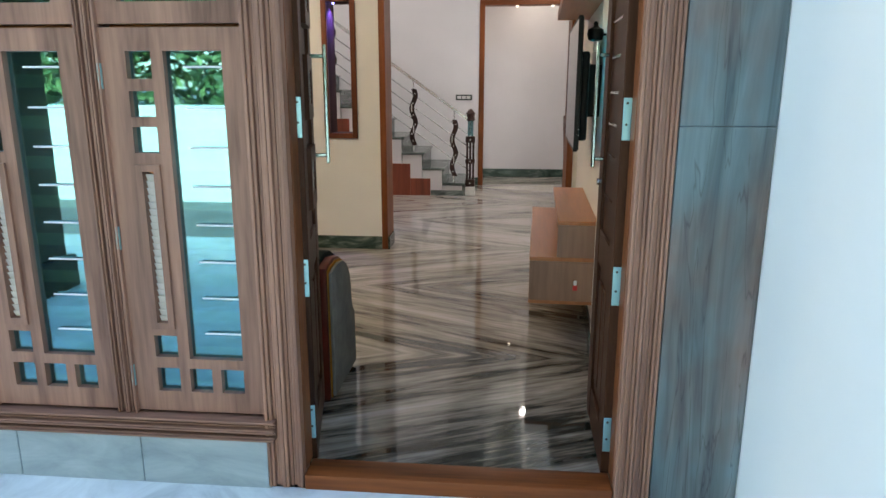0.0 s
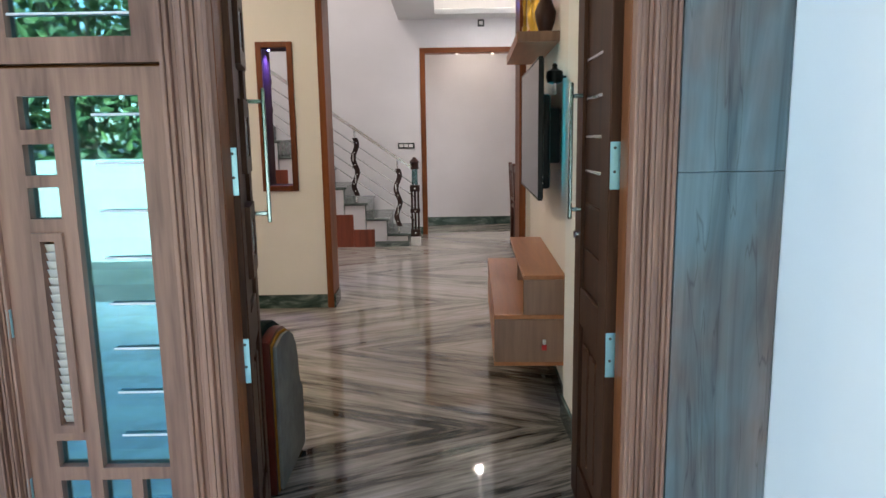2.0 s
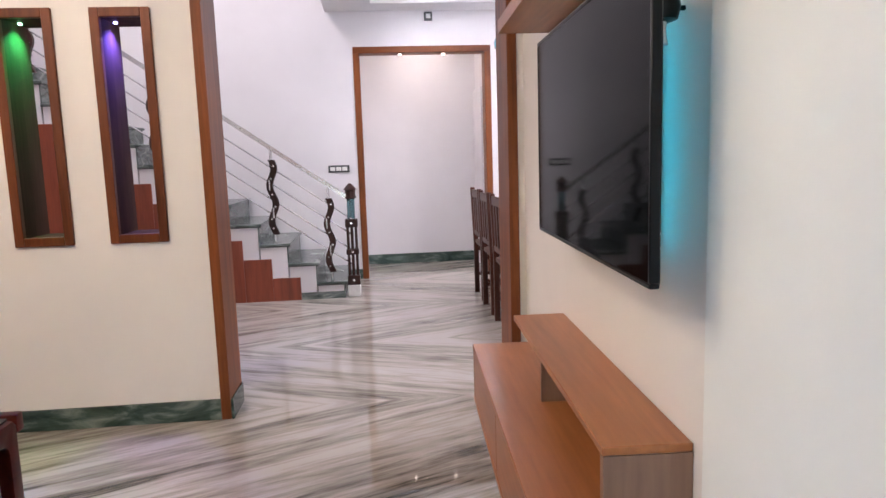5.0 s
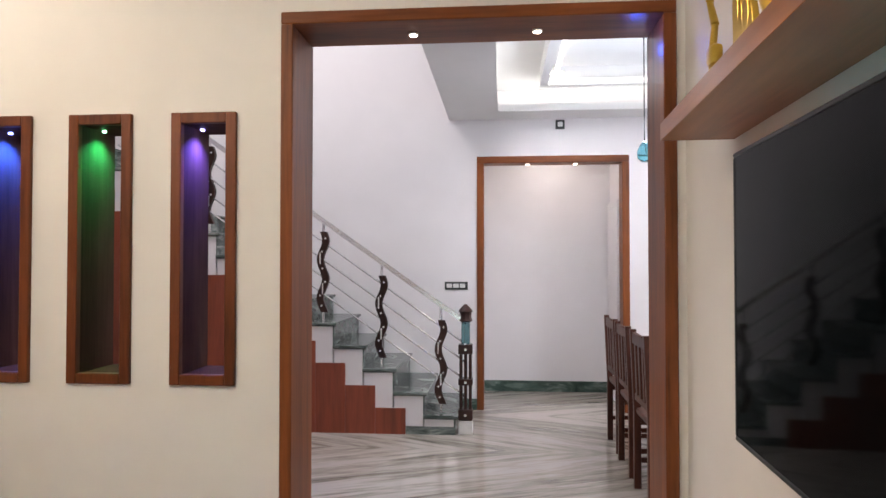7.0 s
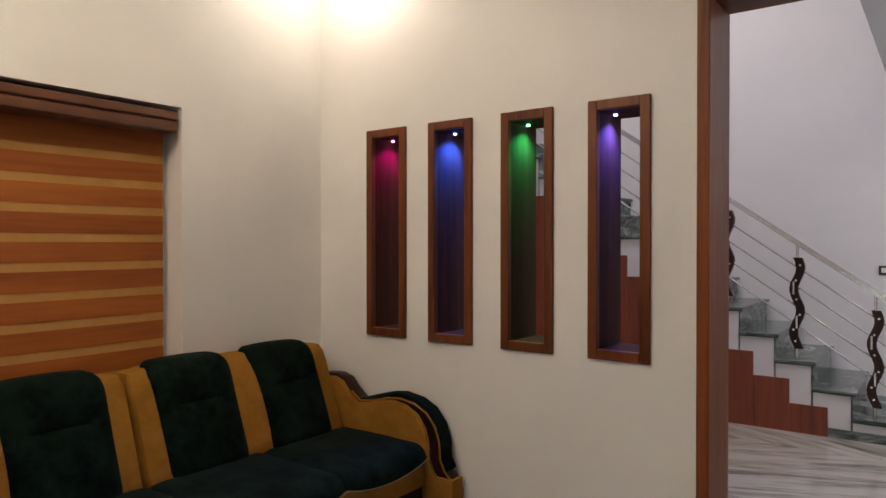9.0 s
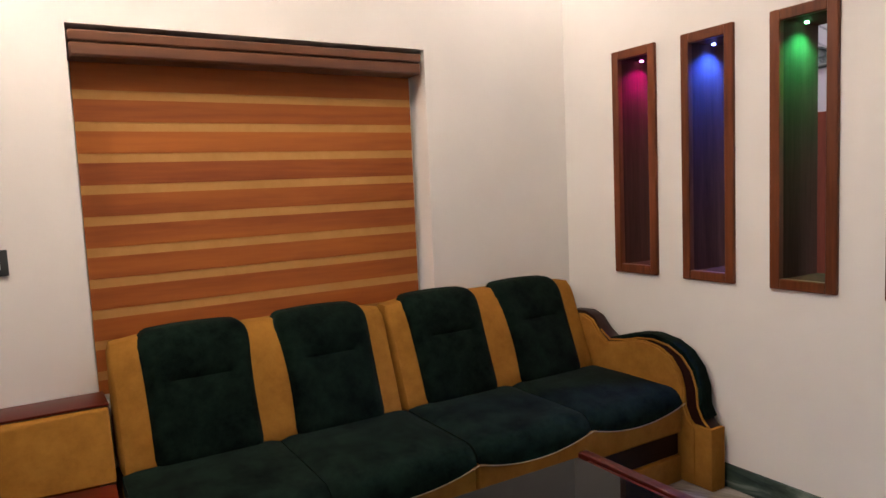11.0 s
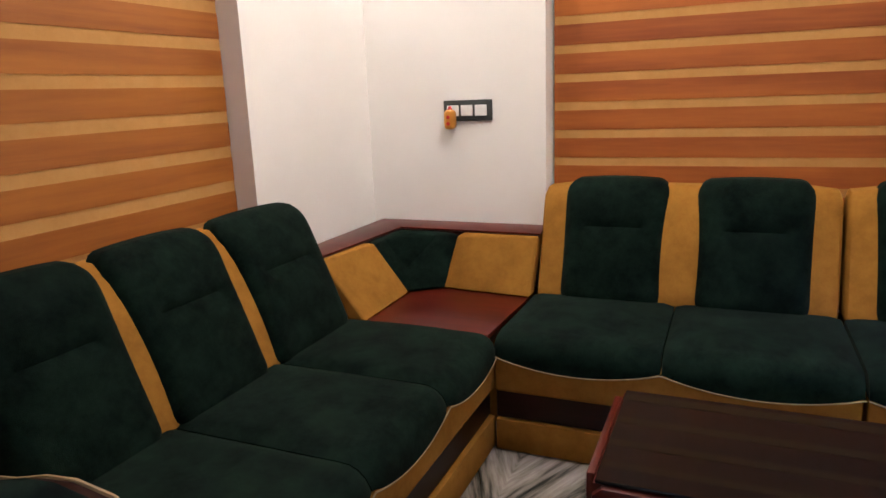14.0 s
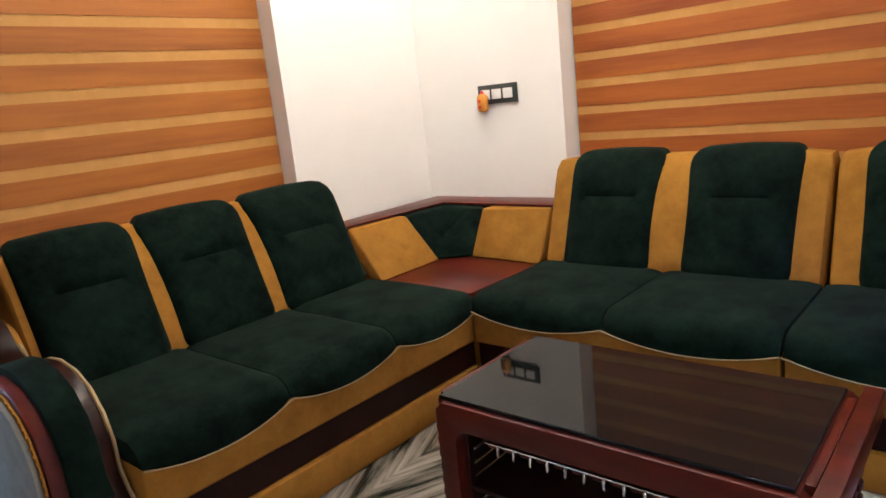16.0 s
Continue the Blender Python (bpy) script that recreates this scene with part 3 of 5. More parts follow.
for (a, b), (word, c, power) in zip(NICHES, LEDS):
    n = thing("wall_niche", "tall wooden wall niche lit %s from above" % word, "niche", ((a + b) / 2, YN, NZ0), "lit niches")
    w = 0.04
    y0, y1 = YN - 0.016, YB + 0.01
    part("frame_side", boxes((a, a + w, y0, y0 + 0.03, NZ0, NZ1), bev=0.003), M_NFRAME, n)
    part("frame_side", boxes((b - w, b, y0, y0 + 0.03, NZ0, NZ1), bev=0.003), M_NFRAME, n)
    part("frame_top", boxes((a + w, b - w, y0, y0 + 0.03, NZ1 - w, NZ1), bev=0.003), M_NFRAME, n)
    part("frame_bottom", boxes((a + w, b - w, y0, y0 + 0.03, NZ0, NZ0 + w), bev=0.003), M_NFRAME, n)
    part("lining_side", boxes((a + 0.021, a + w - 0.004, y0 + 0.031, y1, NZ0 + 0.021, NZ1 - 0.021)), M_NICHE_SHADED, n)
    part("lining_side", boxes((b - w + 0.004, b - 0.021, y0 + 0.031, y1, NZ0 + 0.021, NZ1 - 0.021)), M_NICHE_SHADED, n)
    part("lining_top", boxes((a + w - 0.003, b - w + 0.003, y0 + 0.031, y1, NZ1 - w + 0.004, NZ1 - 0.021)), M_NICHE_SHADED, n)
    part("sill", boxes((a + w - 0.003, b - w + 0.003, y0 + 0.031, y1, NZ0 + 0.021, NZ0 + w - 0.004)), M_NICHE_SHADED, n)
    cx = (a + b) / 2
    led = glow("led_" + word, tuple(min(1, v + 0.15) for v in c), 3)
    for x in (a + w + 0.022, b - w - 0.022):
        bm = bmesh.new()
        rod(bm, (x, 3.26, NZ1 - w - 0.004), (x, 3.26, NZ1 - w + 0.003), 0.008, 16)
        part("spotlight", bm, led, n, "%s spotlight" % word)
    d = lamp("niche_lamp", "SPOT", power, c, look((a + w + 0.062, 3.262, NZ1 - w - 0.014), (a + w - 0.01, 3.262, 1.55)), 0.012)
    d.data.spot_size, d.data.spot_blend = radians(122), 1.0


# ---- front window, seen from the porch ----
win = thing("window_1", "carved teak porch window with glazed casements", "window", (-1.0, YO, WZ0), kind="structure")
TZ0, TZ1 = 0.24, 1.402
POSTS = [-0.826, -1.300]


def ridged(x0, x1, z0, z1, y, depth, horizontal=False):
    """A moulding of parallel rounded ribs."""
    bm = bmesh.new()
    n = 10
    a, b = (z0, z1) if horizontal else (x0, x1)
    for i in range(n):
        p, q = a + (b - a) * i / n, a + (b - a) * (i + 1) / n
        d = depth * (1.0, 0.8, 0.45, 0.6, 0.95, 0.9, 0.5, 0.4, 0.7, 0.9)[i]
        g = (q - p) * 0.06
        if horizontal:
            box(bm, x0, x1, y - d, y + 0.05, p + g, q - g, 0.002, 2)
        else:
            box(bm, p + g, q - g, y - d, y + 0.05, z0, z1, 0.002, 2)
    return bm


for p in POSTS:
    part("mullion", ridged(p - 0.032, p + 0.032, 0.232, WZ1, YO + 0.025, 0.03), M_TEAK, win)
part("mullion", ridged(WX0, WX0 + 0.06, 0.232, WZ1, YO + 0.025, 0.03), M_TEAK, win)
part("sill", ridged(WX0, -0.345, 0.165, 0.23, YO + 0.01, 0.04, True), M_TEAKX, win)
part("head", ridged(WX0, -0.378, WZ1 - 0.06, WZ1, YO + 0.025, 0.028, True), M_TEAKX, win)


def casement(x1):
    """One glazed leaf hung at its left side, its right edge at x1."""
    o = x1 + 0.381
    holes = [(-0.612 + o, -0.442 + o, 0.417, 1.339)]
    for z0, z1 in ((1.263, 1.339), (1.156, 1.229), (1.053, 1.128), (0.421, 0.492)):
        holes.append((-0.722 + o, -0.648 + o, z0, z1))
    holes.append((-0.722 + o, -0.648 + o, 0.515, 1.020))
    for a, b in ((-0.722, -0.649), (-0.617, -0.545), (-0.516, -0.443)):
        holes.append((a + o, b + o, 0.306, 0.385))
    leaf = part("casement", slab(-0.794 + o, -0.381 + o, TZ0, TZ1, holes, YO + 0.012, YO + 0.052), M_TEAK, win)
    for i, q in enumerate(holes):
        if i == 5:
            part("louvre_frame", slab(q[0], q[1], q[2], q[3], [(q[0] + 0.02, q[1] - 0.02, q[2] + 0.02, q[3] - 0.02)], YO + 0.004, YO + 0.045), M_TEAK, leaf)
            for k in range(22):
                z = q[2] + 0.028 + k * 0.0208
                bm = boxes((q[0] + 0.021, q[1] - 0.021, -0.0125, 0.0125, -0.0012, 0.0012))
                bmesh.ops.rotate(bm, verts=bm.verts[:], matrix=Matrix.Rotation(radians(-66), 3, "X"))
                bmesh.ops.translate(bm, verts=bm.verts[:], vec=(0, YO + 0.026, z))
                part("louvre_slat", bm, M_CREAMW, leaf)
        else:
            part("pane", boxes((q[0] - 0.004, q[1] + 0.004, YO + 0.034, YO + 0.038, q[2] - 0.004, q[3] + 0.004)), M_GLASS, leaf).visible_shadow = False
    # upper fixed light
    top = part("upper_light", slab(-0.794 + o, -0.381 + o, 1.412, WZ1 - 0.062, [(-0.73 + o, -0.445 + o, 1.470, 2.0)], YO + 0.012, YO + 0.052), M_TEAK, win)
    part("pane", boxes((-0.734 + o, -0.441 + o, YO + 0.034, YO + 0.038, 1.466, 2.004)), M_GLASS, top).visible_shadow = False
    # slim white guard rods before the panes; cut short, as if reflections hid the rest
    for k in range(1, 15):
        z = 0.385 + 0.1138 * k
        tall = z < 1.339
        if 1.339 < z < 1.47:
            continue
        bm = bmesh.new()
        rod(bm, ((-0.560 if tall else -0.732) + o, YO + 0.024, z), (-0.440 + o, YO + 0.024, z), 0.003, 8)
        part("guard_rod", bm, M_WHITEP, leaf if tall else top, "slim white guard rod")
    for z in (0.36, 0.80, 1.27):
        bm = bmesh.new()
        rod(bm, (-0.798 + o, YO + 0.006, z - 0.035), (-0.798 + o, YO + 0.006, z + 0.035), 0.006, 8)
        part("hinge", bm, M_NICKEL, leaf, "steel butt hinge")


M_CREAMW = paint("louvre_cream", (0.72, 0.68, 0.62))
for x in (-0.381, -0.861, -1.335):
    casement(x)
structure("plinth_tiles", boxes(*[(-0.37 - 0.42 * i - 0.418, -0.37 - 0.42 * i, YO - 0.012, YO + 0.02, -0.01, 0.162) for i in range(6)], bev=0.002), M_PLINTH, "grey stone tiles under the porch window", "wall tiles")

# ---- entrance door ----
frame_ = thing("door_5", "ribbed teak entrance door frame with a red threshold", "door frame", (0.23, YO, 0), kind="structure")
part("casing", ridged(0.701, 0.806, 0, 2.2, YO + 0.02, 0.032), M_TEAK, frame_)
part("casing", ridged(-0.378, -0.263, 0, 2.2, YO + 0.02, 0.032), M_TEAK, frame_)
part("casing_head", ridged(-0.372, 0.80, 2.2, 2.3, YO + 0.02, 0.032, True), M_TEAKX, frame_)
part("jamb", boxes((0.700, 0.752, YO + 0.024, YF - 0.08, 0.046, 2.12), bev=0.004), M_DJAMB, frame_)
part("jamb", boxes((-0.335, -0.262, YO + 0.024, YF - 0.08, 0.046, 2.12), bev=0.004), M_DJAMB, frame_)
part("jamb_head", boxes((-0.335, 0.752, YO - 0.006, YF, 2.121, 2.2), bev=0.004), M_JAMBX, frame_)
part("threshold", boxes((-0.262, 0.700, YO - 0.006, -0.02, -0.01, 0.045), bev=0.006, seg=2), M_JAMBX, frame_, "red polished wooden threshold")


def hinge_at(z0, z1, s, parent):
    """A butt hinge on the leaf's edge, its knuckle at the inner face."""
    bm = bmesh.new()
    rod(bm, (-s * 0.004, 0.046, z0), (-s * 0.004, 0.046, z1), 0.007, 10)
    box(bm, min(0, -s * 0.004), max(0, -s * 0.004), 0.002, 0.044, z0, z1, 0.001)
    h = part("hinge", bm, M_NICKEL, parent, "satin nickel butt hinge")
    for k in range(4):
        bm = bmesh.new()
        z = z0 + (z1 - z0) * (k + 0.5) / 4
        y = 0.013 if k % 2 else 0.029
        rod(bm, (-s * 0.003, y, z), (-s * 0.0055, y, z), 0.004, 8)
        part("screw", bm, M_GREYF, h)


def leaf(s, label, angle, at):
    """A panelled leaf; s is +1 when it runs to +x from its hinge, the outside face looks to -y."""
    L, Z0, Z1 = 0.468, 0.012, 2.10
    d = thing("entrance_door", label, "door", (0, 0, 0), "entrance door leaves")

    def bx(a, b, y0, y1, z0, z1, bev=0.003):
        return boxes((min(a * s, b * s), max(a * s, b * s), y0, y1, z0, z1), bev=bev)
    part("stile", bx(0, 0.10, 0, 0.04, Z0, Z1), M_DOOR, d)
    part("stile", bx(L - 0.10, L, 0, 0.04, Z0, Z1), M_DOOR, d)
    for z0, z1 in ((Z0, 0.14), (0.62, 0.74), (Z1 - 0.12, Z1)):
        part("rail", bx(0.101, L - 0.101, 0.001, 0.039, z0, z1), M_DOOR, d)
    part("panel", bx(0.09, L - 0.09, 0.012, 0.028, 0.13, 0.63), M_DOOR, d)
    part("panel", bx(0.09, L - 0.09, 0.012, 0.028, 0.73, Z1 - 0.11), M_DOOR, d)
    part("raised_panel", bx(0.135, 0.225, 0.004, 0.013, 0.19, 0.57, 0.006), M_DOOR, d)
    part("raised_panel", bx(0.245, L - 0.135, 0.004, 0.013, 0.19, 0.57, 0.006), M_DOOR, d)
    if s > 0:
        for zc in (0.93, 1.22, 1.51, 1.80):
            c0, c1 = 0.135, L - 0.135
            f = part("inset_frame", slab(c0, c1, zc - 0.10, zc + 0.10, [(c0 + 0.045, c1 - 0.045, zc - 0.055, zc + 0.055)], -0.012, 0.0125), M_DOOR, d)
            part("inset_trim", slab(c0 + 0.045, c1 - 0.045, zc - 0.055, zc + 0.055, [(c0 + 0.055, c1 - 0.055, zc - 0.045, zc + 0.045)], -0.008, 0.012), M_STEEL, f, "polished steel trim")
            part("inset_panel", boxes((c0 + 0.056, c1 - 0.056, 0.0, 0.011, zc - 0.044, zc + 0.044), bev=0.004), M_GREYF, f)
    else:
        for i, z in enumerate((0.86, 1.00, 1.10, 1.20, 1.31, 1.42, 1.62, 1.80)):
            part("groove_bar", bx(0.125, L - 0.125, 0.006, 0.0125, z, z + 0.010, 0.002), M_STEEL if 1 < i < 7 else M_DOOR, d)
        bm = bmesh.new()
        rod(bm, (s * (L - 0.05), -0.012, 0.90), (s * (L - 0.05), 0.0, 0.90), 0.012, 16)
        part("lock_cylinder", bm, M_STEEL, d, "steel lock cylinder")
    hx = s * (L - (0.075 if s > 0 else 0.105))
    bm = bmesh.new()
    off = -0.046 if s > 0 else -0.030
    box(bm, hx - 0.006, hx + 0.006, off - 0.012, off, 0.955, 1.365, 0.003)
    handle = part("pull_handle", bm, M_PULL, d, "long square steel pull handle")
    for z in (0.985, 1.325):
        part("handle_post", boxes((hx - 0.007, hx + 0.007, off, 0.0, z - 0.006, z + 0.006), bev=0.002), M_PULL, handle)
    for z0, z1 in ((0.112, 0.228), (0.600, 0.720), (1.094, 1.213), (1.72, 1.84)):
        hinge_at(z0 - 0.02, z1 - 0.02, s, d)
    d.matrix_basis = pose(*at, 0, 0, angle)
    return d


leaf(1, "dark teak entrance door leaf standing open, framed steel insets", 102, (-0.250, -0.006, 0.02))
leaf(-1, "dark teak entrance door leaf standing open, steel bars", -91.2, (0.677, -0.006, 0.02))

# cladding and white return beside the door
clad = thing("wall_cladding", "grey-brown wood-look tiles beside the entrance", "wall tiles", (0.93, YO, 0), kind="structure")
for z0, z1 in ((-0.01, 1.141), (1.1422, 2.30), (2.3012, 3.1)):
    part("tile", boxes((0.808, 1.056, YO - 0.012, YO + 0.02, z0, z1), bev=0.001), M_CLAD, clad)
structure("porch_wall", boxes((1.058, 1.25, -2.9, YO + 0.02, -0.12, 3.2)), M_OUT, "smooth white porch side wall", "wall")
structure("facade", boxes((XL - 0.22, WX0, YO - 0.01, YO + 0.02, -0.1, 4.7), (WX0, 1.058, YO - 0.01, YO + 0.02, 2.302, 4.7), (WX0, -0.372, YO - 0.01, YO + 0.019, WZ1, 2.302), (1.058, 5, YO - 0.01, YO + 0.02, 3.2, 4.7)), M_OUT, "white outside wall of the house", "wall")
structure("roof", boxes((XL - 0.4, 5.3, -0.2, 3.2, 4.7, 4.85), (-5.3, 5.3, 3.2, 8.0, 4.7, 4.85)), M_CEIL, "flat concrete roof", "roof")
structure("wall_outer", boxes((XL - 0.22, XL, -0.1, 3.21, 3.1, 4.7), (-5.3, -5.16, 3.2, 8, -0.1, 4.7), (5.16, 5.3, -0.1, 8, -0.1, 4.7), (-5.3, 5.3, 7.9, 8.0, -0.1, 4.7)), M_OUT, "white outside wall of the house", "wall")

# ---- blinds ----
def zebra(first, dark, light, name_at, axis, a, b, plane, top, bottom, label, cassette_depth):
    d = thing("zebra_blind", label, "window blind", name_at, "zebra blinds")

    def bx(p, q, d0, d1, z0, z1, bev=0.0):
        return boxes((d0, d1, p, q, z0, z1) if axis == "y" else (p, q, d0, d1, z0, z1), bev=bev)
    z, k = top, 0
    while z > bottom:
        h = first if k == 0 else dark if k % 2 == 0 else light
        e = 0.0 if k % 2 == 0 else -0.002
        part("band", bx(a, b, plane - 0.0015 + e, plane + 0.0015 + e, max(z - h, bottom), z), M_BAND if k % 2 == 0 else M_SHEER, d)
        z, k = z - h, k + 1
    c0, c1 = (plane - 0.03, plane + cassette_depth)
    part("cassette", bx(a - 0.004, b + 0.004, c0, c1, top - 0.005, top + 0.045, 0.008), M_CASS, d, "brown ribbed blind cassette")
    part("cassette_cap", bx(a - 0.006, b + 0.006, c0, c1 + 0.004, top + 0.047, top + 0.085, 0.006), M_CASS, d)
    return d


M_BAND = wood("blind_band", (0.22, 0.042, 0.004), (0.43, 0.122, 0.010), "y", 0.65, 0.6)
M_SHEER = fabric("blind_sheer", (0.46, 0.235, 0.075), (0.52, 0.275, 0.095))
M_CASS = wood("blind_cassette", (0.06, 0.022, 0.012), (0.17, 0.07, 0.035), "y", 0.3)
zebra(0.104, 0.0812, 0.0345, (XL - 0.1, 1.6, 1.2), "y", 0.900, 2.284, XL - 0.107, 1.813, 0.58, "orange-brown striped zebra blind, drawn down", 0.115)
M_BAND = wood("blind_band_front", (0.21, 0.052, 0.0035), (0.42, 0.138, 0.010), "x", 0.65, 0.6)
zebra(0.103, 0.0823, 0.0385, (-1.05, -0.03, 1.2), "x", -1.716, -0.36, -0.03, 1.983, 0.3, "orange-brown striped zebra blind, drawn down", 0.10)
s = thing("window_2", "white window reveal behind the blind", "window", (XL - 0.15, 1.6, 0.55), kind="structure")
part("frame", boxes((XL - 0.20, XL - 0.14, 0.891, 0.96, 0.551, 1.919), (XL - 0.20, XL - 0.14, 2.24, 2.31, 0.551, 1.919), (XL - 0.20, XL - 0.14, 0.961, 2.239, 1.85, 1.919), (XL - 0.20, XL - 0.14, 0.961, 2.239, 0.551, 0.62)), M_WHITEP, s)
part("pane", boxes((XL - 0.175, XL - 0.170, 0.955, 2.245, 0.615, 1.855)), M_GLASS, s).visible_shadow = False


# ---- sofas ----
def back_block(w0, w1, front0, front1, rear, z0, z1, depth_sign, axis, r=0.05, dent=None, crown=0.0, cuts=9):
    """A leaning back cushion: w along the sofa, its face from front0 (foot) to front1 (top)."""
    def shape(p, u):
        w, dd, z = p
        k = (z - z0) / (z1 - z0)
        lean = front0 + (front1 - front0) * k
        q = lean + (rear - lean) * (1 - (dd + 1) / 2) if dd < 1 else lean
        out = depth_sign * 0.018 * (1 - u.x ** 2) * (1 - u.z ** 2) * max(0.0, u.y)
        if dent:
            out -= depth_sign * 0.017 * math.exp(-((z - dent) / 0.015) ** 2) * max(0, 1 - abs(u.x / 0.66) ** 8) * max(0, u.y)
        z += crown * (1 - u.x ** 2) * max(0, u.z)
        out -= depth_sign * 0.030 * max(0.0, (k - 0.80) / 0.20) ** 2 * (1 if dent else 0.6)
        q += out
        return (q, w, z) if axis == "y" else (w, q, z)

    bm = bmesh.new()
    bmesh.ops.create_cube(bm, size=2)
    bmesh.ops.subdivide_edges(bm, edges=bm.edges[:], cuts=cuts, use_grid_fill=True)
    hw, hz = (w1 - w0) / 2, (z1 - z0) / 2
    hd = abs(rear - front1) / 2 + 0.03
    for v in bm.verts:
        u = v.co.copy()
        h = Vector((hw, hd, hz))
        p = Vector((u.x * hw, u.y * hd, u.z * hz))
        inner = Vector([max(-(h[i] - r), min(h[i] - r, p[i])) for i in range(3)])
        e = p - inner
        if e.length > 1e-6:
            p = inner + e.normalized() * min(r, e.length)
        v.co = Vector(shape(Vector(((w0 + w1) / 2 + p.x, p.y / hd, (z0 + z1) / 2 + p.z)), u))
    return bm


def seat_cover(w0, w1, back, front, top, sign, axis, low, dip):
    """Green seat: flat top, rounded front, and a lip that hangs lower in its middle."""
    prof_n, nu = 16, 14
    bm = bmesh.new()
    rad = 0.07
    rows = []
    for i in range(nu + 1):
        u = -1 + 2 * i / nu
        w = w0 + (w1 - w0) * i / nu
        zl = low - dip * (1 - u * u)
        pts = []
        for j in range(prof_n + 1):
            s_ = j / prof_n
            if s_ < 0.45:
                q = s_ / 0.45
                d, z = back + (front - sign * rad - back) * q, top + 0.014 * math.sin(math.pi * q) * (1 - u ** 4) - 0.012 * (abs(u) ** 12)
            elif s_ < 0.75:
                a = (s_ - 0.45) / 0.30 * math.pi / 2
                d, z = front - sign * rad * (1 - math.sin(a)), top - rad * (1 - math.cos(a)) - 0.012 * (abs(u) ** 12)
            else:
                q = (s_ - 0.75) / 0.25
                d, z = front, top - rad + (zl - top + rad) * q
            pts.append((w, d - sign * 0.010 * abs(u) ** 12, z))
        pts.append((w, front - sign * 0.025, zl + 0.004))
        rows.append(pts)
    put = (lambda w, d, z: (d, w, z)) if axis == "y" else (lambda w, d, z: (w, d, z))
    g = [[bm.verts.new(put(*p)) for p in r_] for r_ in rows]
    for a, b in zip(g, g[1:]):
        for j in range(len(a) - 1):
            bm.faces.new((a[j], a[j + 1], b[j + 1], b[j]))
    for r_ in (g[0], g[-1]):
        c = bm.verts.new(put(rows[0][0][0] if r_ is g[0] else rows[-1][0][0], back, low))
        for j in range(len(r_) - 1):
            bm.faces.new((r_[j], r_[j + 1], c))
    return bm


def sofa_bay(sofa, w0, w1, axis, sign, back0, back1, rear, front, greens, golds_full, tall, seat_top=0.415):
    """One upholstered module from w0 to w1 with its seats and backs."""
    put = (lambda a, b, d0, d1, z0, z1: (min(d0, d1), max(d0, d1), a, b, z0, z1)) if axis == "y" else (lambda a, b, d0, d1, z0, z1: (a, b, min(d0, d1), max(d0, d1), z0, z1))
    part("plinth", boxes(put(w0 + 0.004, w1 - 0.004, rear, front - sign * 0.012, 0.004, 0.115), bev=0.006, seg=2), M_GOLD, sofa, "mustard upholstered plinth")
    part("base_rail", boxes(put(w0 + 0.003, w1 - 0.003, rear, front - sign * 0.03, 0.116, 0.215), bev=0.003), M_MAHOD, sofa, "dark wooden rail")
    part("apron", boxes(put(w0 + 0.002, w1 - 0.002, rear, front - sign * 0.010, 0.216, 0.345), bev=0.012, seg=3), M_GOLD, sofa, "mustard upholstered apron")
    part("back_shell", back_block(w0 + 0.003, w1 - 0.003, back0 - sign * 0.02, back1 - sign * 0.012, rear, 0.36, tall - 0.018, sign, axis, 0.04), M_GOLD, sofa, "mustard back")
    for a, b in greens:
        part("back_cushion", back_block(a, b, back0 + sign * 0.005, back1 + sign * 0.008, rear + sign * 0.03, 0.385, tall, sign, axis, 0.045, tall - 0.165, 0.010, 18), M_GREEN, sofa, "dark green velvet back cushion")
    for a, b in golds_full:
        part("seat_cushion", seat_cover(a + 0.002, b - 0.002, back0 - sign * 0.03, front + sign * 0.006, seat_top, sign, axis, 0.348, 0.040), M_GREEN, sofa, "dark green velvet seat")
        f = front + sign * 0.006
        pts = [(a + (b - a) * i / 14, 0.346 - 0.040 * (1 - (-1 + i / 7) ** 2)) for i in range(15)]
        part("piping", tube([(f, w, z) if axis == "y" else (w, f, z) for w, z in pts], 0.0025), M_PIPE, sofa, "pale piping")


M_PIPE = fabric("pale_piping", (0.24, 0.165, 0.085), (0.34, 0.25, 0.14))
# along the left wall: two two-seat modules and an arm
TALL = 0.835
for y0, y1, gr, lab in ((0.918, 1.975, ((1.015, 1.400), (1.500, 1.885)), "green and mustard two-seat sofa module below the blind"),
                        (1.980, 3.026, ((2.065, 2.440), (2.545, 2.925)), "green and mustard two-seat sofa module with a curved arm")):
    sofa = thing("sofa", lab, "sofa", (-2.15, (y0 + y1) / 2, 0), "corner sofa")
    ym = (y0 + y1) / 2
    sofa_bay(sofa, y0, y1, "y", 1, -2.225, -2.415, -2.545, -1.752, gr, ((y0, ym), (ym, y1)), TALL)


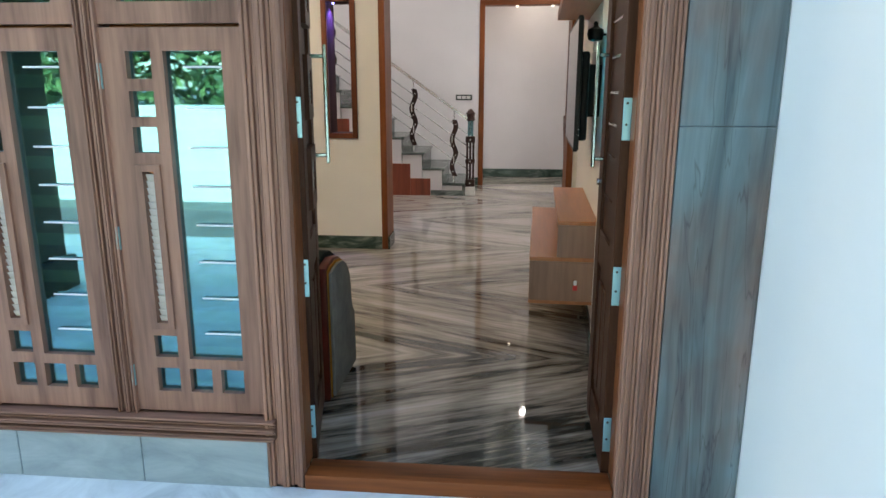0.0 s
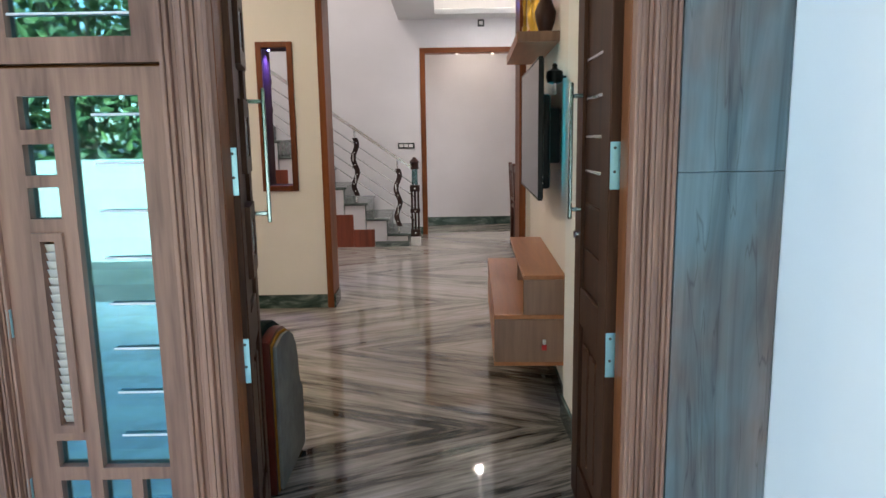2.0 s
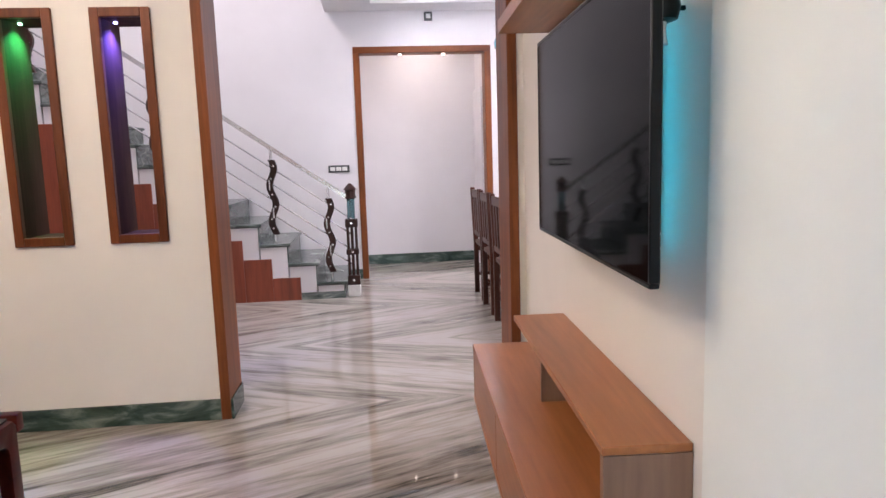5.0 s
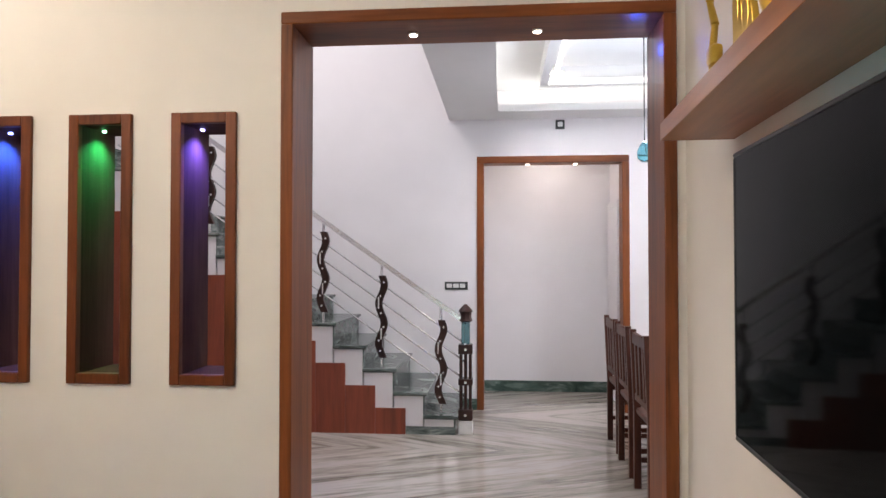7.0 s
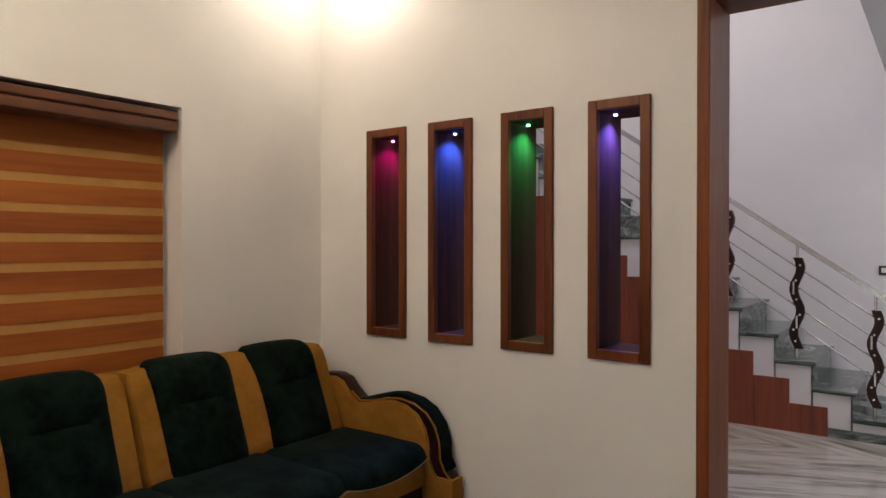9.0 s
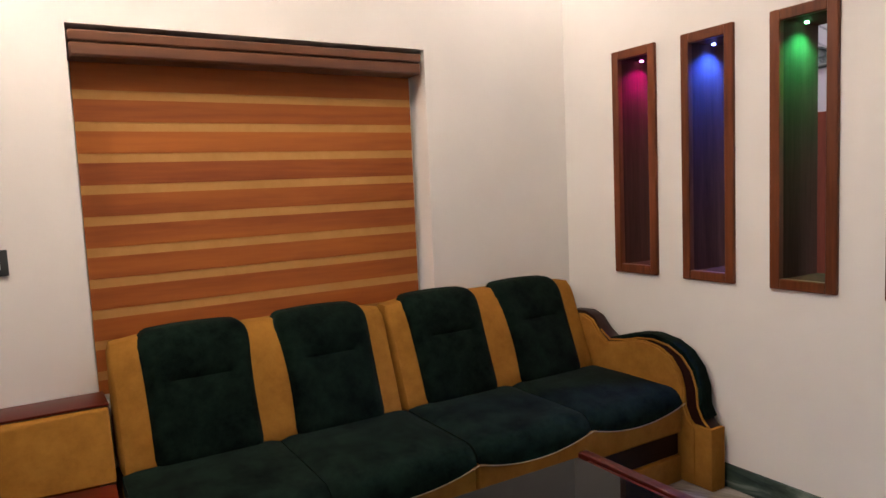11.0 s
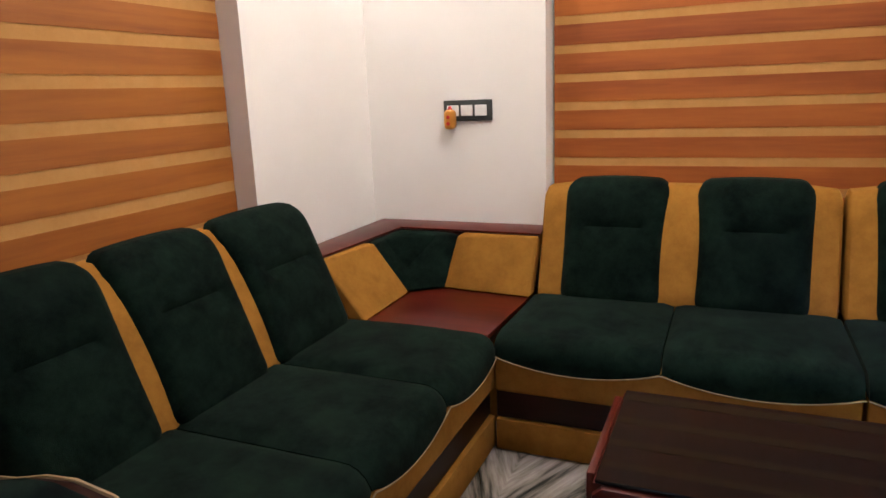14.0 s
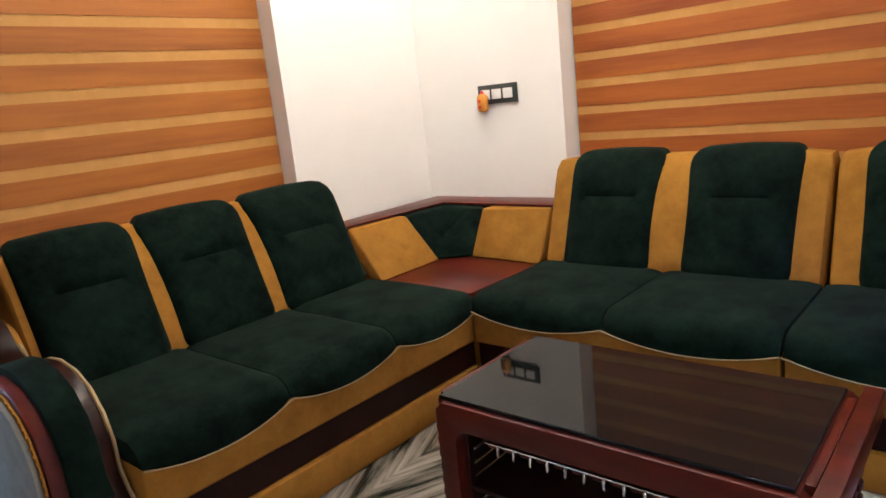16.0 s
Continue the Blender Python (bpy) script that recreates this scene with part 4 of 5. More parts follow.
def arm(sofa, axis, w0, w1, k, sign, back, wide=None, rise=1.0):
    """A scrolled arm: outline in depth and height, pushed across its width."""
    out = [(0.0, 0.0), (0.0, 0.68), (0.10, 0.685), (0.16, 0.665), (0.21, 0.61), (0.27, 0.57), (0.36, 0.583), (0.45, 0.607), (0.53, 0.615), (0.62, 0.602), (0.69, 0.568), (0.74, 0.51), (0.765, 0.44), (0.77, 0.36), (0.795, 0.31), (0.83, 0.278), (0.83, 0.0)]
    out = [(d * k, z * rise) for d, z in out]
    pts = [(back + sign * d, z) for d, z in out]
    ax = "y" if axis == "y" else "x"
    part("arm", prism(pts, ax, w0, w1, 0.008, 2), M_MAHOD, sofa, "dark polished curved wooden arm")
    inner = [(back + sign * (d * 0.95 + 0.012), max(0.01, z - 0.045)) for d, z in out]
    lined = [(back + sign * (d * 0.91 + 0.012), max(0.01, z - 0.014)) for d, z in out]
    liner = [(back + sign * (d * 0.91 + 0.006), max(0.008, z - 0.022)) for d, z in out]
    part("arm_side", prism(lined, ax, w0 - 0.012, w0 + 0.001, 0.005, 2), M_GOLD, sofa, "mustard piped edge")
    part("arm_lining", prism(liner, ax, w0 - 0.020, w0 - 0.010, 0.004, 2), M_GOLD, sofa, "mustard inner arm panel")
    part("arm_side", prism(inner, ax, w1 - 0.001, w1 + 0.012, 0.005, 2), M_GOLD, sofa, "mustard side panel")
    part("arm_foot", prism([(back + sign * d, z) for d, z in ((0.55 * k, 0.004), (0.55 * k, 0.276 * rise), (0.846 * k, 0.276 * rise), (0.846 * k, 0.004))], ax, w0 - 0.014, w1 + 0.006, 0.008, 2), M_GOLD, sofa, "mustard upholstered arm foot")
    edge = [(back + sign * d, z - 0.004) for d, z in out[4:16]]
    part("arm_piping", tube([(q, w0 - 0.004, z) if axis == "y" else (w0 - 0.004, q, z) for q, z in edge], 0.005), M_PIPE if wide else M_GOLD, sofa, "piped edge")
    if wide:
        # the front of the arm widens into a broad scroll with a pale outer face
        full = [(d, z) for d, z in out if d > wide[1]]
        scroll = [(back + sign * wide[1], 0.0), (back + sign * wide[1], full[0][1] - 0.01)] + [(back + sign * d, z) for d, z in full]
        part("arm_scroll", prism(scroll, ax, w1 + 0.013, wide[0], 0.008, 2), M_MAHO, sofa, "dark red polished scroll")
        cen = (back + sign * (wide[1] + 0.10), 0.28)
        rim = [(cen[0] + (p - cen[0]) * 0.97, max(0.004, cen[1] + (q - cen[1]) * 0.96)) for p, q in scroll]
        part("arm_ruffle", prism(rim, ax, wide[0] + 0.0005, wide[0] + 0.007, 0.003, 2), M_GOLD, sofa, "mustard ruffled edge")
        for p, q in zip(rim[2:-2], rim[3:-1]):
            for f in (0.2, 0.5, 0.8):
                u, v = p[0] + (q[0] - p[0]) * f, p[1] + (q[1] - p[1]) * f
                inner_u, inner_v = u + (cen[0] - u) * 0.10, v + (cen[1] - v) * 0.10
                bm = bmesh.new()
                rod(bm, (wide[0] + 0.006, u, v), (wide[0] + 0.006, inner_u, inner_v), 0.004, 6, 0.002)
                part("pleat", bm, M_GOLD, sofa)
        face = [(cen[0] + (p - cen[0]) * 0.95, max(0.006, cen[1] + (q - cen[1]) * 0.93)) for p, q in scroll]
        part("arm_face", prism(face, ax, wide[0] + 0.0075, wide[0] + 0.022, 0.005, 2), M_GREIGE, sofa, "pale outer arm panel")
        w1 = wide[0]
    top = out[5:15]
    inset = 0.22 if wide else -0.03
    a, b = w0 + (w1 - w0) * inset, w1 - (w1 - w0) * inset
    pad = [(back + sign * d, z - 0.01) for d, z in top]
    grow = []
    for (d, z), n in zip(top, ((0, 0.3), (0, 1), (0, 1), (0, 1), (0.35, 0.9), (0.6, 0.75), (0.9, 0.4), (1, 0.05), (1, 0), (0.9, 0.3))):
        grow.append((back + sign * (d + 0.02 * n[0]), z + 0.02 * n[1]))
    part("arm_pad", prism(pad + grow[::-1], ax, a, b, 0.008, 2), M_GREEN, sofa, "dark green velvet arm pad")


arm(sofa, "y", 3.040, 3.108, 0.985, 1, -2.45, None, 0.965)

# along the front wall: one three-seat sofa
sofa3 = thing("sofa", "green and mustard three-seat sofa below the front window", "sofa", (-1.15, 0.55, 0), "corner sofa")
X3 = (-1.795, -1.362, -0.930, -0.497)
sofa_bay(sofa3, X3[0], X3[3], "x", 1, 0.405, 0.215, 0.112, 0.925, [(-1.770, -1.338), (-1.310, -0.924), (-0.900, -0.530)], [(X3[i], X3[i + 1]) for i in range(3)], 0.832)
arm(sofa3, "x", -0.483, -0.422, 0.93, 1, 0.112, (-0.332, 0.375), 0.93)

# corner unit
cor = thing("corner_unit", "upholstered sofa corner with a polished red table top", "corner table", (-2.15, 0.5, 0), "corner sofa")
TOPP = [(-1.808, 0.884), (-2.253, 0.900), (-2.284, 0.519), (-2.194, 0.411), (-1.808, 0.415)]
part("table_top", prism(TOPP, "z", 0.372, 0.392, 0.003, 2), M_MAHO, cor, "glossy dark red wooden top")
part("table_edge", prism([(x * 1.0 + (0.004 if x > -1.9 else 0), y) for x, y in TOPP], "z", 0.352, 0.371, 0.002), M_MAHOD, cor)
part("body", boxes((-2.55, -1.812, 0.115, 0.86, 0.004, 0.350), bev=0.006), M_GOLD, cor, "mustard base")
part("ledge", prism([(-1.812, 0.104), (-2.568, 0.104), (-2.568, 0.905), (-2.392, 0.910), (-2.405, 0.280), (-1.812, 0.238)], "z", 0.612, 0.622, 0.004, 2), M_MAHO, cor, "polished wooden ledge along the wall")
part("ledge_edge", prism([(-1.814, 0.236), (-2.407, 0.278), (-2.394, 0.908), (-2.400, 0.908), (-2.414, 0.270), (-1.814, 0.228)], "z", 0.592, 0.611), M_MAHOD, cor)


def facet(quads, mat, name, label, back):
    """A padded panel: its face given by corners, thickened towards back."""
    bm = bmesh.new()
    vs = [bm.verts.new(p) for p in quads]
    f = bm.faces.new(vs)
    r = bmesh.ops.extrude_face_region(bm, geom=[f])
    bmesh.ops.translate(bm, verts=[g for g in r["geom"] if isinstance(g, bmesh.types.BMVert)], vec=back)
    bmesh.ops.recalc_face_normals(bm, faces=bm.faces[:])
    bmesh.ops.bevel(bm, geom=bm.edges[:], offset=0.012, segments=3, affect="EDGES", profile=0.6)
    return part(name, bm, mat, cor, label)


facet([(-2.253, 0.905, 0.392), (-2.286, 0.522, 0.392), (-2.332, 0.575, 0.610), (-2.385, 0.907, 0.610)], M_GOLD, "back_panel", "mustard padded panel", (-0.08, 0, 0))
facet([(-2.192, 0.411, 0.392), (-1.810, 0.418, 0.392), (-1.814, 0.245, 0.610), (-2.118, 0.300, 0.610)], M_GOLD, "back_panel", "mustard padded panel", (0, -0.08, 0))
facet([(-2.288, 0.530, 0.392), (-2.184, 0.405, 0.392), (-2.110, 0.292, 0.608), (-2.398, 0.285, 0.608), (-2.345, 0.585, 0.608)], M_GREEN, "back_panel", "dark green padded panel", (-0.05, -0.05, 0))

# ---- coffee table ----
tab = thing("coffee_table", "red wooden coffee table with a black glass top", "table", (-1.26, 1.80, 0))
A0, A1, B0, B1 = -1.50, -1.02, 1.36, 2.235
part("glass_top", boxes((A0 + 0.02, A1 - 0.012, B0 + 0.025, B1 - 0.055, 0.402, 0.412), bev=0.002), M_TABGLASS, tab, "black glass top")
part("top_board", boxes((A0 + 0.018, A1 - 0.016, B0 + 0.02, B1 - 0.05, 0.375, 0.401)), M_MAHO, tab)


def table_side(x0, x1):
    """A long side: a board with a low arch cut out, corners rounded."""
    y0, y1, zt = B0 + 0.02, B1 - 0.03, 0.400
    i0, i1, zi, r = y0 + 0.055, y1 - 0.055, 0.335, 0.035
    pts = [(y0, 0.0), (y0, zt - 0.02), (y0 + 0.02, zt), (y1 - 0.02, zt), (y1, zt - 0.02), (y1, 0.0), (i1, 0.0)]
    pts += [(i1 - r + r * math.cos(a), zi - r + r * math.sin(a)) for a in (0, 0.5, 1.05, 1.571)]
    pts += [(i0 + r + r * math.cos(a), zi - r + r * math.sin(a)) for a in (1.571, 2.1, 2.65, 3.1416)]
    pts += [(i0, 0.0)]
    return prism(pts, "x", x0, x1, 0.004, 2)


part("side_frame", table_side(A1 - 0.045, A1), M_MAHO, tab, "red polished side frame")
part("side_frame", table_side(A0, A0 + 0.045), M_MAHO, tab, "red polished side frame")
for y0, y1 in ((B0, B0 + 0.02), (B1 - 0.05, B1 - 0.03)):
    part("end_board", boxes((A0 + 0.046, A1 - 0.046, y0, y1, 0.30, 0.405), bev=0.006, seg=2), M_MAHO, tab)
part("end_rail", boxes((A0 - 0.01, A1 + 0.004, B1 - 0.029, B1 + 0.012, 0.350, 0.414), bev=0.008, seg=2), M_MAHO, tab)
for x in (A1 - 0.022, A0 + 0.022):
    for y in (B0 + 0.018, B1 - 0.028):
        for k in range(9):
            part("notch_bead", boxes((x - 0.018, x + 0.018, y - 0.006, y + 0.006, 0.03 + k * 0.036, 0.052 + k * 0.036), bev=0.004), M_MAHO, tab)
part("lower_shelf", boxes((A0 + 0.046, A1 - 0.046, B0 + 0.075, B1 - 0.08, 0.150, 0.165), bev=0.003), M_MAHOD, tab)
# added dark panel: keeps the table's inside dark through the arch
part("inner_panel", boxes((A0 + 0.046, A1 - 0.046, B0 + 0.060, B0 + 0.074, 0.05, 0.30), bev=0.002), M_MAHOD, tab)
# bright gaps and glints along the slats, built as a steel comb
part("comb_rail", boxes((A1 - 0.075, A1 - 0.066, B0 + 0.11, B1 - 0.09, 0.278, 0.284), bev=0.001), M_STEEL, tab, "bright edge of the slatted shelf, built in steel")
for k in range(14):
    y = B0 + 0.11 + k * 0.047
    part("shelf_slat", boxes((A0 + 0.05, A1 - 0.077, y, y + 0.030, 0.262, 0.275), bev=0.003), M_MAHO, tab)
    part("comb_tooth", boxes((A1 - 0.075, A1 - 0.066, y + 0.034, y + 0.041, 0.252, 0.2775), bev=0.001), M_STEEL, tab)
for k in range(5):
    bm = bmesh.new()
    z = 0.12 + k * 0.036
    rod(bm, (A0 + 0.05, B0 + 0.086, z), (A1 - 0.05, B0 + 0.086, z), 0.0045, 8)
    part("end_rod", bm, M_STEEL, tab)

# ---- switch plates ----
def plate(name, label, axis, a, b, z0, z1, wall, s, n):
    p = thing(name, label, "switch", (wall, (a + b) / 2, z0) if axis == "y" else ((a + b) / 2, wall, z0), "switch plates")
    put = (lambda u0, u1, d0, d1, e0, e1: (min(d0, d1), max(d0, d1), u0, u1, e0, e1)) if axis == "y" else (lambda u0, u1, d0, d1, e0, e1: (u0, u1, min(d0, d1), max(d0, d1), e0, e1))
    part("plate", boxes(put(a, b, wall, wall + s * 0.010, z0, z1), bev=0.003, seg=2), M_GREYF, p)
    w = (b - a - 0.03) / n
    h = (z1 - z0) * 0.52
    for k in range(n):
        u0 = a + 0.017 + k * w
        part("rocker", boxes(put(u0, u0 + w - 0.010, wall + s * 0.0095, wall + s * 0.0145, (z0 + z1 - h) / 2, (z0 + z1 + h) / 2), bev=0.002), M_WHITEP, p, "white rocker switch")
    return p


plate("switch_plate", "dark grey three-gang switch plate on the wall", "y", 0.437, 0.659, 1.067, 1.155, XL, 1, 3)
plate("switch_plate", "dark grey three-gang switch plate on the hall wall", "x", -0.281, -0.073, 1.080, 1.151, YW, -1, 3)
plug = thing("mosquito_repeller", "orange-yellow plug-in repeller with red dots in the socket", "plug-in device", (XL + 0.03, 0.475, 1.03))
part("case", cushion(XL + 0.006, XL + 0.052, 0.448, 0.500, 1.032, 1.118, 0.02, 6), M_YELLOW, plug)
for z in (1.058, 1.085):
    bm = bmesh.new()
    rod(bm, (XL + 0.05, 0.474, z), (XL + 0.056, 0.474, z), 0.008, 12)
    part("button", bm, M_RED, plug, "red button")
bm = bmesh.new()
rod(bm, (XL + 0.028, 0.474, 1.115), (XL + 0.028, 0.474, 1.132), 0.012, 12, 0.006)
part("nozzle", bm, M_RED, plug)

# ---- television wall ----
tv = thing("television", "large black flat television on a wall bracket", "television", (0.75, 1.6, 0.96))
part("screen", boxes((0.7125, 0.722, 1.083, 2.066, 0.972, 1.532)), M_SCREEN, tv, "glossy dark screen", 0)
for z0, z1 in ((0.962, 0.9715), (1.5325, 1.542)):
    part("bezel", boxes((0.711, 0.730, 1.0735, 2.0755, z0, z1), bev=0.002), M_BLACK, tv)
for y0, y1 in ((1.073, 1.0825), (2.0665, 2.076)):
    part("bezel", boxes((0.711, 0.730, y0, y1, 0.9715, 1.5325), bev=0.002), M_BLACK, tv)
part("rear_case", boxes((0.7225, 0.734, 1.079, 2.070, 0.968, 1.536), bev=0.004, seg=2), M_BLACK, tv)
part("back_housing", boxes((0.7345, 0.775, 1.20, 2.02, 1.00, 1.40), bev=0.012, seg=2), M_BLACK, tv)
part("bracket", boxes((0.7755, XT, 1.45, 1.75, 1.10, 1.35), bev=0.004), M_BLACK, tv)
for z in (1.035, 1.060):
    bm = bmesh.new()
    rod(bm, (0.728, 1.076, z), (0.728, 1.081, z), 0.0042, 10)
    part("socket", bm, M_WHITEP, tv)
tv.matrix_basis = SKEW @ tv.matrix_basis

unit = thing("television_unit", "walnut wall-hung television unit in two stacked boxes", "cabinet", (0.67, 1.85, 0.21))
XA, XB = 0.533, 0.662
part("lower_top", boxes((XA, XT - 0.001, 1.192, 2.605, 0.424, 0.444), bev=0.002), M_UNIT, unit)
part("lower_bottom", boxes((XA, XT - 0.001, 1.192, 2.605, 0.208, 0.226), bev=0.002), M_UNIT, unit)
part("lower_end", boxes((XA + 0.001, XT - 0.001, 1.190, 1.210, 0.2265, 0.4235), bev=0.001), M_UNITZ, unit, "grey-brown wood-grain end")
part("lower_end", boxes((XA + 0.001, XT - 0.001, 2.587, 2.605, 0.2265, 0.4235), bev=0.001), M_UNITZ, unit)
for a, b in ((1.212, 1.897), (1.901, 2.585)):
    part("drawer_front", boxes((XA + 0.002, XA + 0.02, a, b, 0.228, 0.422), bev=0.002), M_UNIT, unit)
part("upper_top", boxes((XB, XT - 0.001, 1.192, 2.335, 0.603, 0.622), bev=0.002), M_UNIT, unit)
part("upper_end", boxes((XB + 0.001, XT - 0.001, 1.190, 1.210, 0.4445, 0.6025), bev=0.001), M_UNITZ, unit, "grey-brown wood-grain end")
part("upper_divider", boxes((XB + 0.02, XT - 0.001, 1.92, 1.938, 0.4445, 0.6025), bev=0.001), M_UNITZ, unit)
part("upper_back", boxes((0.78, XT - 0.001, 1.211, 1.919, 0.4445, 0.6025)), M_BLACK, unit, "black inner back")
unit.matrix_basis = SKEW @ unit.matrix_basis
key = thing("cabinet_key", "small red and white tag key in the cabinet end", "key", (0.70, 1.185, 0.31))
part("tag", boxes((0.690, 0.712, 1.180, 1.1885, 0.285, 0.310), bev=0.002), M_RED, key)
part("bow", boxes((0.694, 0.709, 1.180, 1.1885, 0.311, 0.335), bev=0.003), M_WHITEP, key)

shelf = thing("wall_shelf", "walnut floating shelf above the television", "shelf", (0.77, 1.9, 1.65))
part("board", boxes((0.655, XT - 0.001, 1.507, 2.538, 1.6955, 1.700), bev=0.001), M_UNIT, shelf)
part("front_edge", boxes((0.652, 0.6545, 1.504, 2.541, 1.653, 1.700), bev=0.001), M_UNIT, shelf)
part("core", boxes((0.655, XT - 0.001, 1.507, 2.538, 1.6545, 1.695)), M_UNIT, shelf)
for y0, y1 in ((1.504, 1.5065), (2.5385, 2.541)):
    part("end_edge", boxes((0.655, XT - 0.001, y0, y1, 1.653, 1.700)), M_UNITZ, shelf)
shelf.matrix_basis = SKEW @ shelf.matrix_basis


# black shape behind the television, likely its mount with cables; form made up
fitting = thing("hanging_ornament", "small black fitting with pale cable ends behind the television", "ornament", (0.75, 1.27, 1.42))
bm = bmesh.new()
lathe(bm, [(0.012, 1.445), (0.032, 1.452), (0.038, 1.475), (0.034, 1.498), (0.014, 1.508), (0.010, 1.516), (0.012, 1.524), (0.005, 1.532)], 0.748, 1.27, 14)
part("body", bm, M_BLACK, fitting)
bm = bmesh.new()
rod(bm, (0.76, 1.27, 1.475), (0.797, 1.27, 1.475), 0.005, 8)
part("peg", bm, M_BLACK, fitting)
for dy in (-0.014, 0.012):
    part("tassel", tube([(0.748, 1.27 + dy, 1.446), (0.746, 1.27 + dy * 1.2, 1.425), (0.748, 1.27 + dy * 1.7, 1.402)], 0.006), M_WHITEP, fitting, "pale cable end")


def ornament(y, label, kind):
    z = 1.7005
    o = thing("figurine", label, "ornament", (0.75, y, z), "shelf ornaments")
    bm = bmesh.new()
    if kind == 0:
        lathe(bm, [(0.035, z), (0.038, z + 0.012), (0.022, z + 0.02), (0.018, z + 0.07), (0.03, z + 0.11), (0.034, z + 0.15), (0.02, z + 0.19), (0.012, z + 0.21), (0.022, z + 0.235), (0.016, z + 0.262), (0.004, z + 0.28)], 0.75, y)
        part("body", bm, M_BRASS, o)
    elif kind == 1:
        box(bm, 0.715, 0.785, y - 0.04, y + 0.04, z, z + 0.045, 0.006)
        part("plinth", bm, M_BRASS, o)
        bm = bmesh.new()
        p = [(0.75, y, z + 0.045), (0.75, y + 0.02, z + 0.12), (0.75, y - 0.01, z + 0.20), (0.75, y + 0.03, z + 0.27), (0.75, y, z + 0.33)]
        for a, b in zip(p, p[1:]):
            rod(bm, a, b, 0.010, 10, 0.008)
        part("stem", bm, M_BRASS, o)
        bm = bmesh.new()
        box(bm, 0.735, 0.765, y - 0.03, y + 0.02, z + 0.10, z + 0.15, 0.01, 2)
        part("leaf_ornament", bm, M_BRASS, o)
    else:
        if kind == 2:
            for k, (dy, h) in enumerate(((-0.045, 0.16), (-0.015, 0.24), (0.015, 0.20), (0.045, 0.27))):
                prism([(y + dy - 0.012, z + 0.03), (y + dy + 0.014, z + 0.03), (y + dy + 0.02, z + h * 0.7), (y + dy, z + h), (y + dy - 0.016, z + h * 0.6)], "x", 0.742, 0.758, 0.002, 1, bm)
            part("gilt_plume", bm, M_BRASS, o)
            part("band", boxes((0.738, 0.762, y - 0.06, y + 0.064, z + 0.075, z + 0.088), bev=0.002), M_RED, o, "red band")
            part("base", boxes((0.72, 0.78, y - 0.07, y + 0.07, z, z + 0.032), bev=0.004), M_BALU, o, "dark wooden base")
            return
        lathe(bm, [(0.03, z), (0.045, z + 0.05), (0.05, z + 0.09), (0.03, z + 0.14), (0.02, z + 0.17), (0.03, z + 0.19)], 0.75, y)
        part("body", bm, M_BALU, o)
        bm = bmesh.new()
        lathe(bm, [(0.02, z + 0.19), (0.026, z + 0.21), (0.012, z + 0.235), (0.003, z + 0.25)], 0.75, y)
        part("head", bm, M_BRASS, o, "gilt top")


ornament(2.36, "gilt ornamental trophy on the wall shelf", 1)
ornament(2.14, "gilt plumed ornament with a red band on the wall shelf", 2)
ornament(1.98, "gilt figurine on the wall shelf", 0)
ornament(1.78, "gilt figurine on the wall shelf", 0)
ornament(1.66, "gilt figurine on the wall shelf", 0)
ornament(1.565, "small dark figurine with a gilt top on the shelf", 3)
# ---- corner pendant lamps and an added ceiling fill light ----
def corner_lamp(label, x, y, z):
    """A short pendant: ceiling rose, rod, conical cap and a bare bulb."""
    lan = thing("pendant_lamp", label, "lamp", (x, y, ZL), "corner lamps")
    bm = bmesh.new()
    lathe(bm, [(0.045, ZL - 0.001), (0.045, ZL - 0.012), (0.030, ZL - 0.024), (0.010, ZL - 0.03)], x, y)
    part("ceiling_rose", bm, M_BRASS, lan)
    bm = bmesh.new()
    rod(bm, (x, y, ZL - 0.03), (x, y, z + 0.09), 0.006, 8)
    part("rod", bm, M_BRASS, lan)
    bm = bmesh.new()
    lathe(bm, [(0.012, z + 0.095), (0.040, z + 0.075), (0.044, z + 0.066), (0.012, z + 0.086)], x, y)
    part("cap", bm, M_BRASS, lan)
    bm = bmesh.new()
    lathe(bm, [(0.012, z - 0.005), (0.028, z + 0.015), (0.026, z + 0.045), (0.012, z + 0.08)], x, y)
    part("bulb", bm, M_BULB, lan, "glowing bulb")


M_BULB = glow("bulb_glow", (1, 0.82, 0.6), 4)
for (cx, cy, cz, power), lab in zip(CORNERS, ("warm pendant lamp in the corner by the niches, lit", "warm pendant lamp above the sofa corner, lit")):
    corner_lamp(lab, cx, cy, cz)
# assumed fitting for the added living room fill
cl = thing("ceiling_light", "round warm white ceiling light, added as unseen fill", "light", (-1.45, 1.35, ZL))
bm = bmesh.new()
lathe(bm, [(0.26, ZL), (0.27, ZL - 0.02), (0.26, ZL - 0.03)], -1.45, 1.35, 32)
part("rim", bm, M_WHITEP, cl)
bm = bmesh.new()
lathe(bm, [(0.25, ZL - 0.031), (0.22, ZL - 0.045), (0.02, ZL - 0.05)], -1.45, 1.35, 32)
part("diffuser", bm, glow("diffuser_glow", (1, 0.84, 0.64), 1.3), cl, "glowing diffuser")

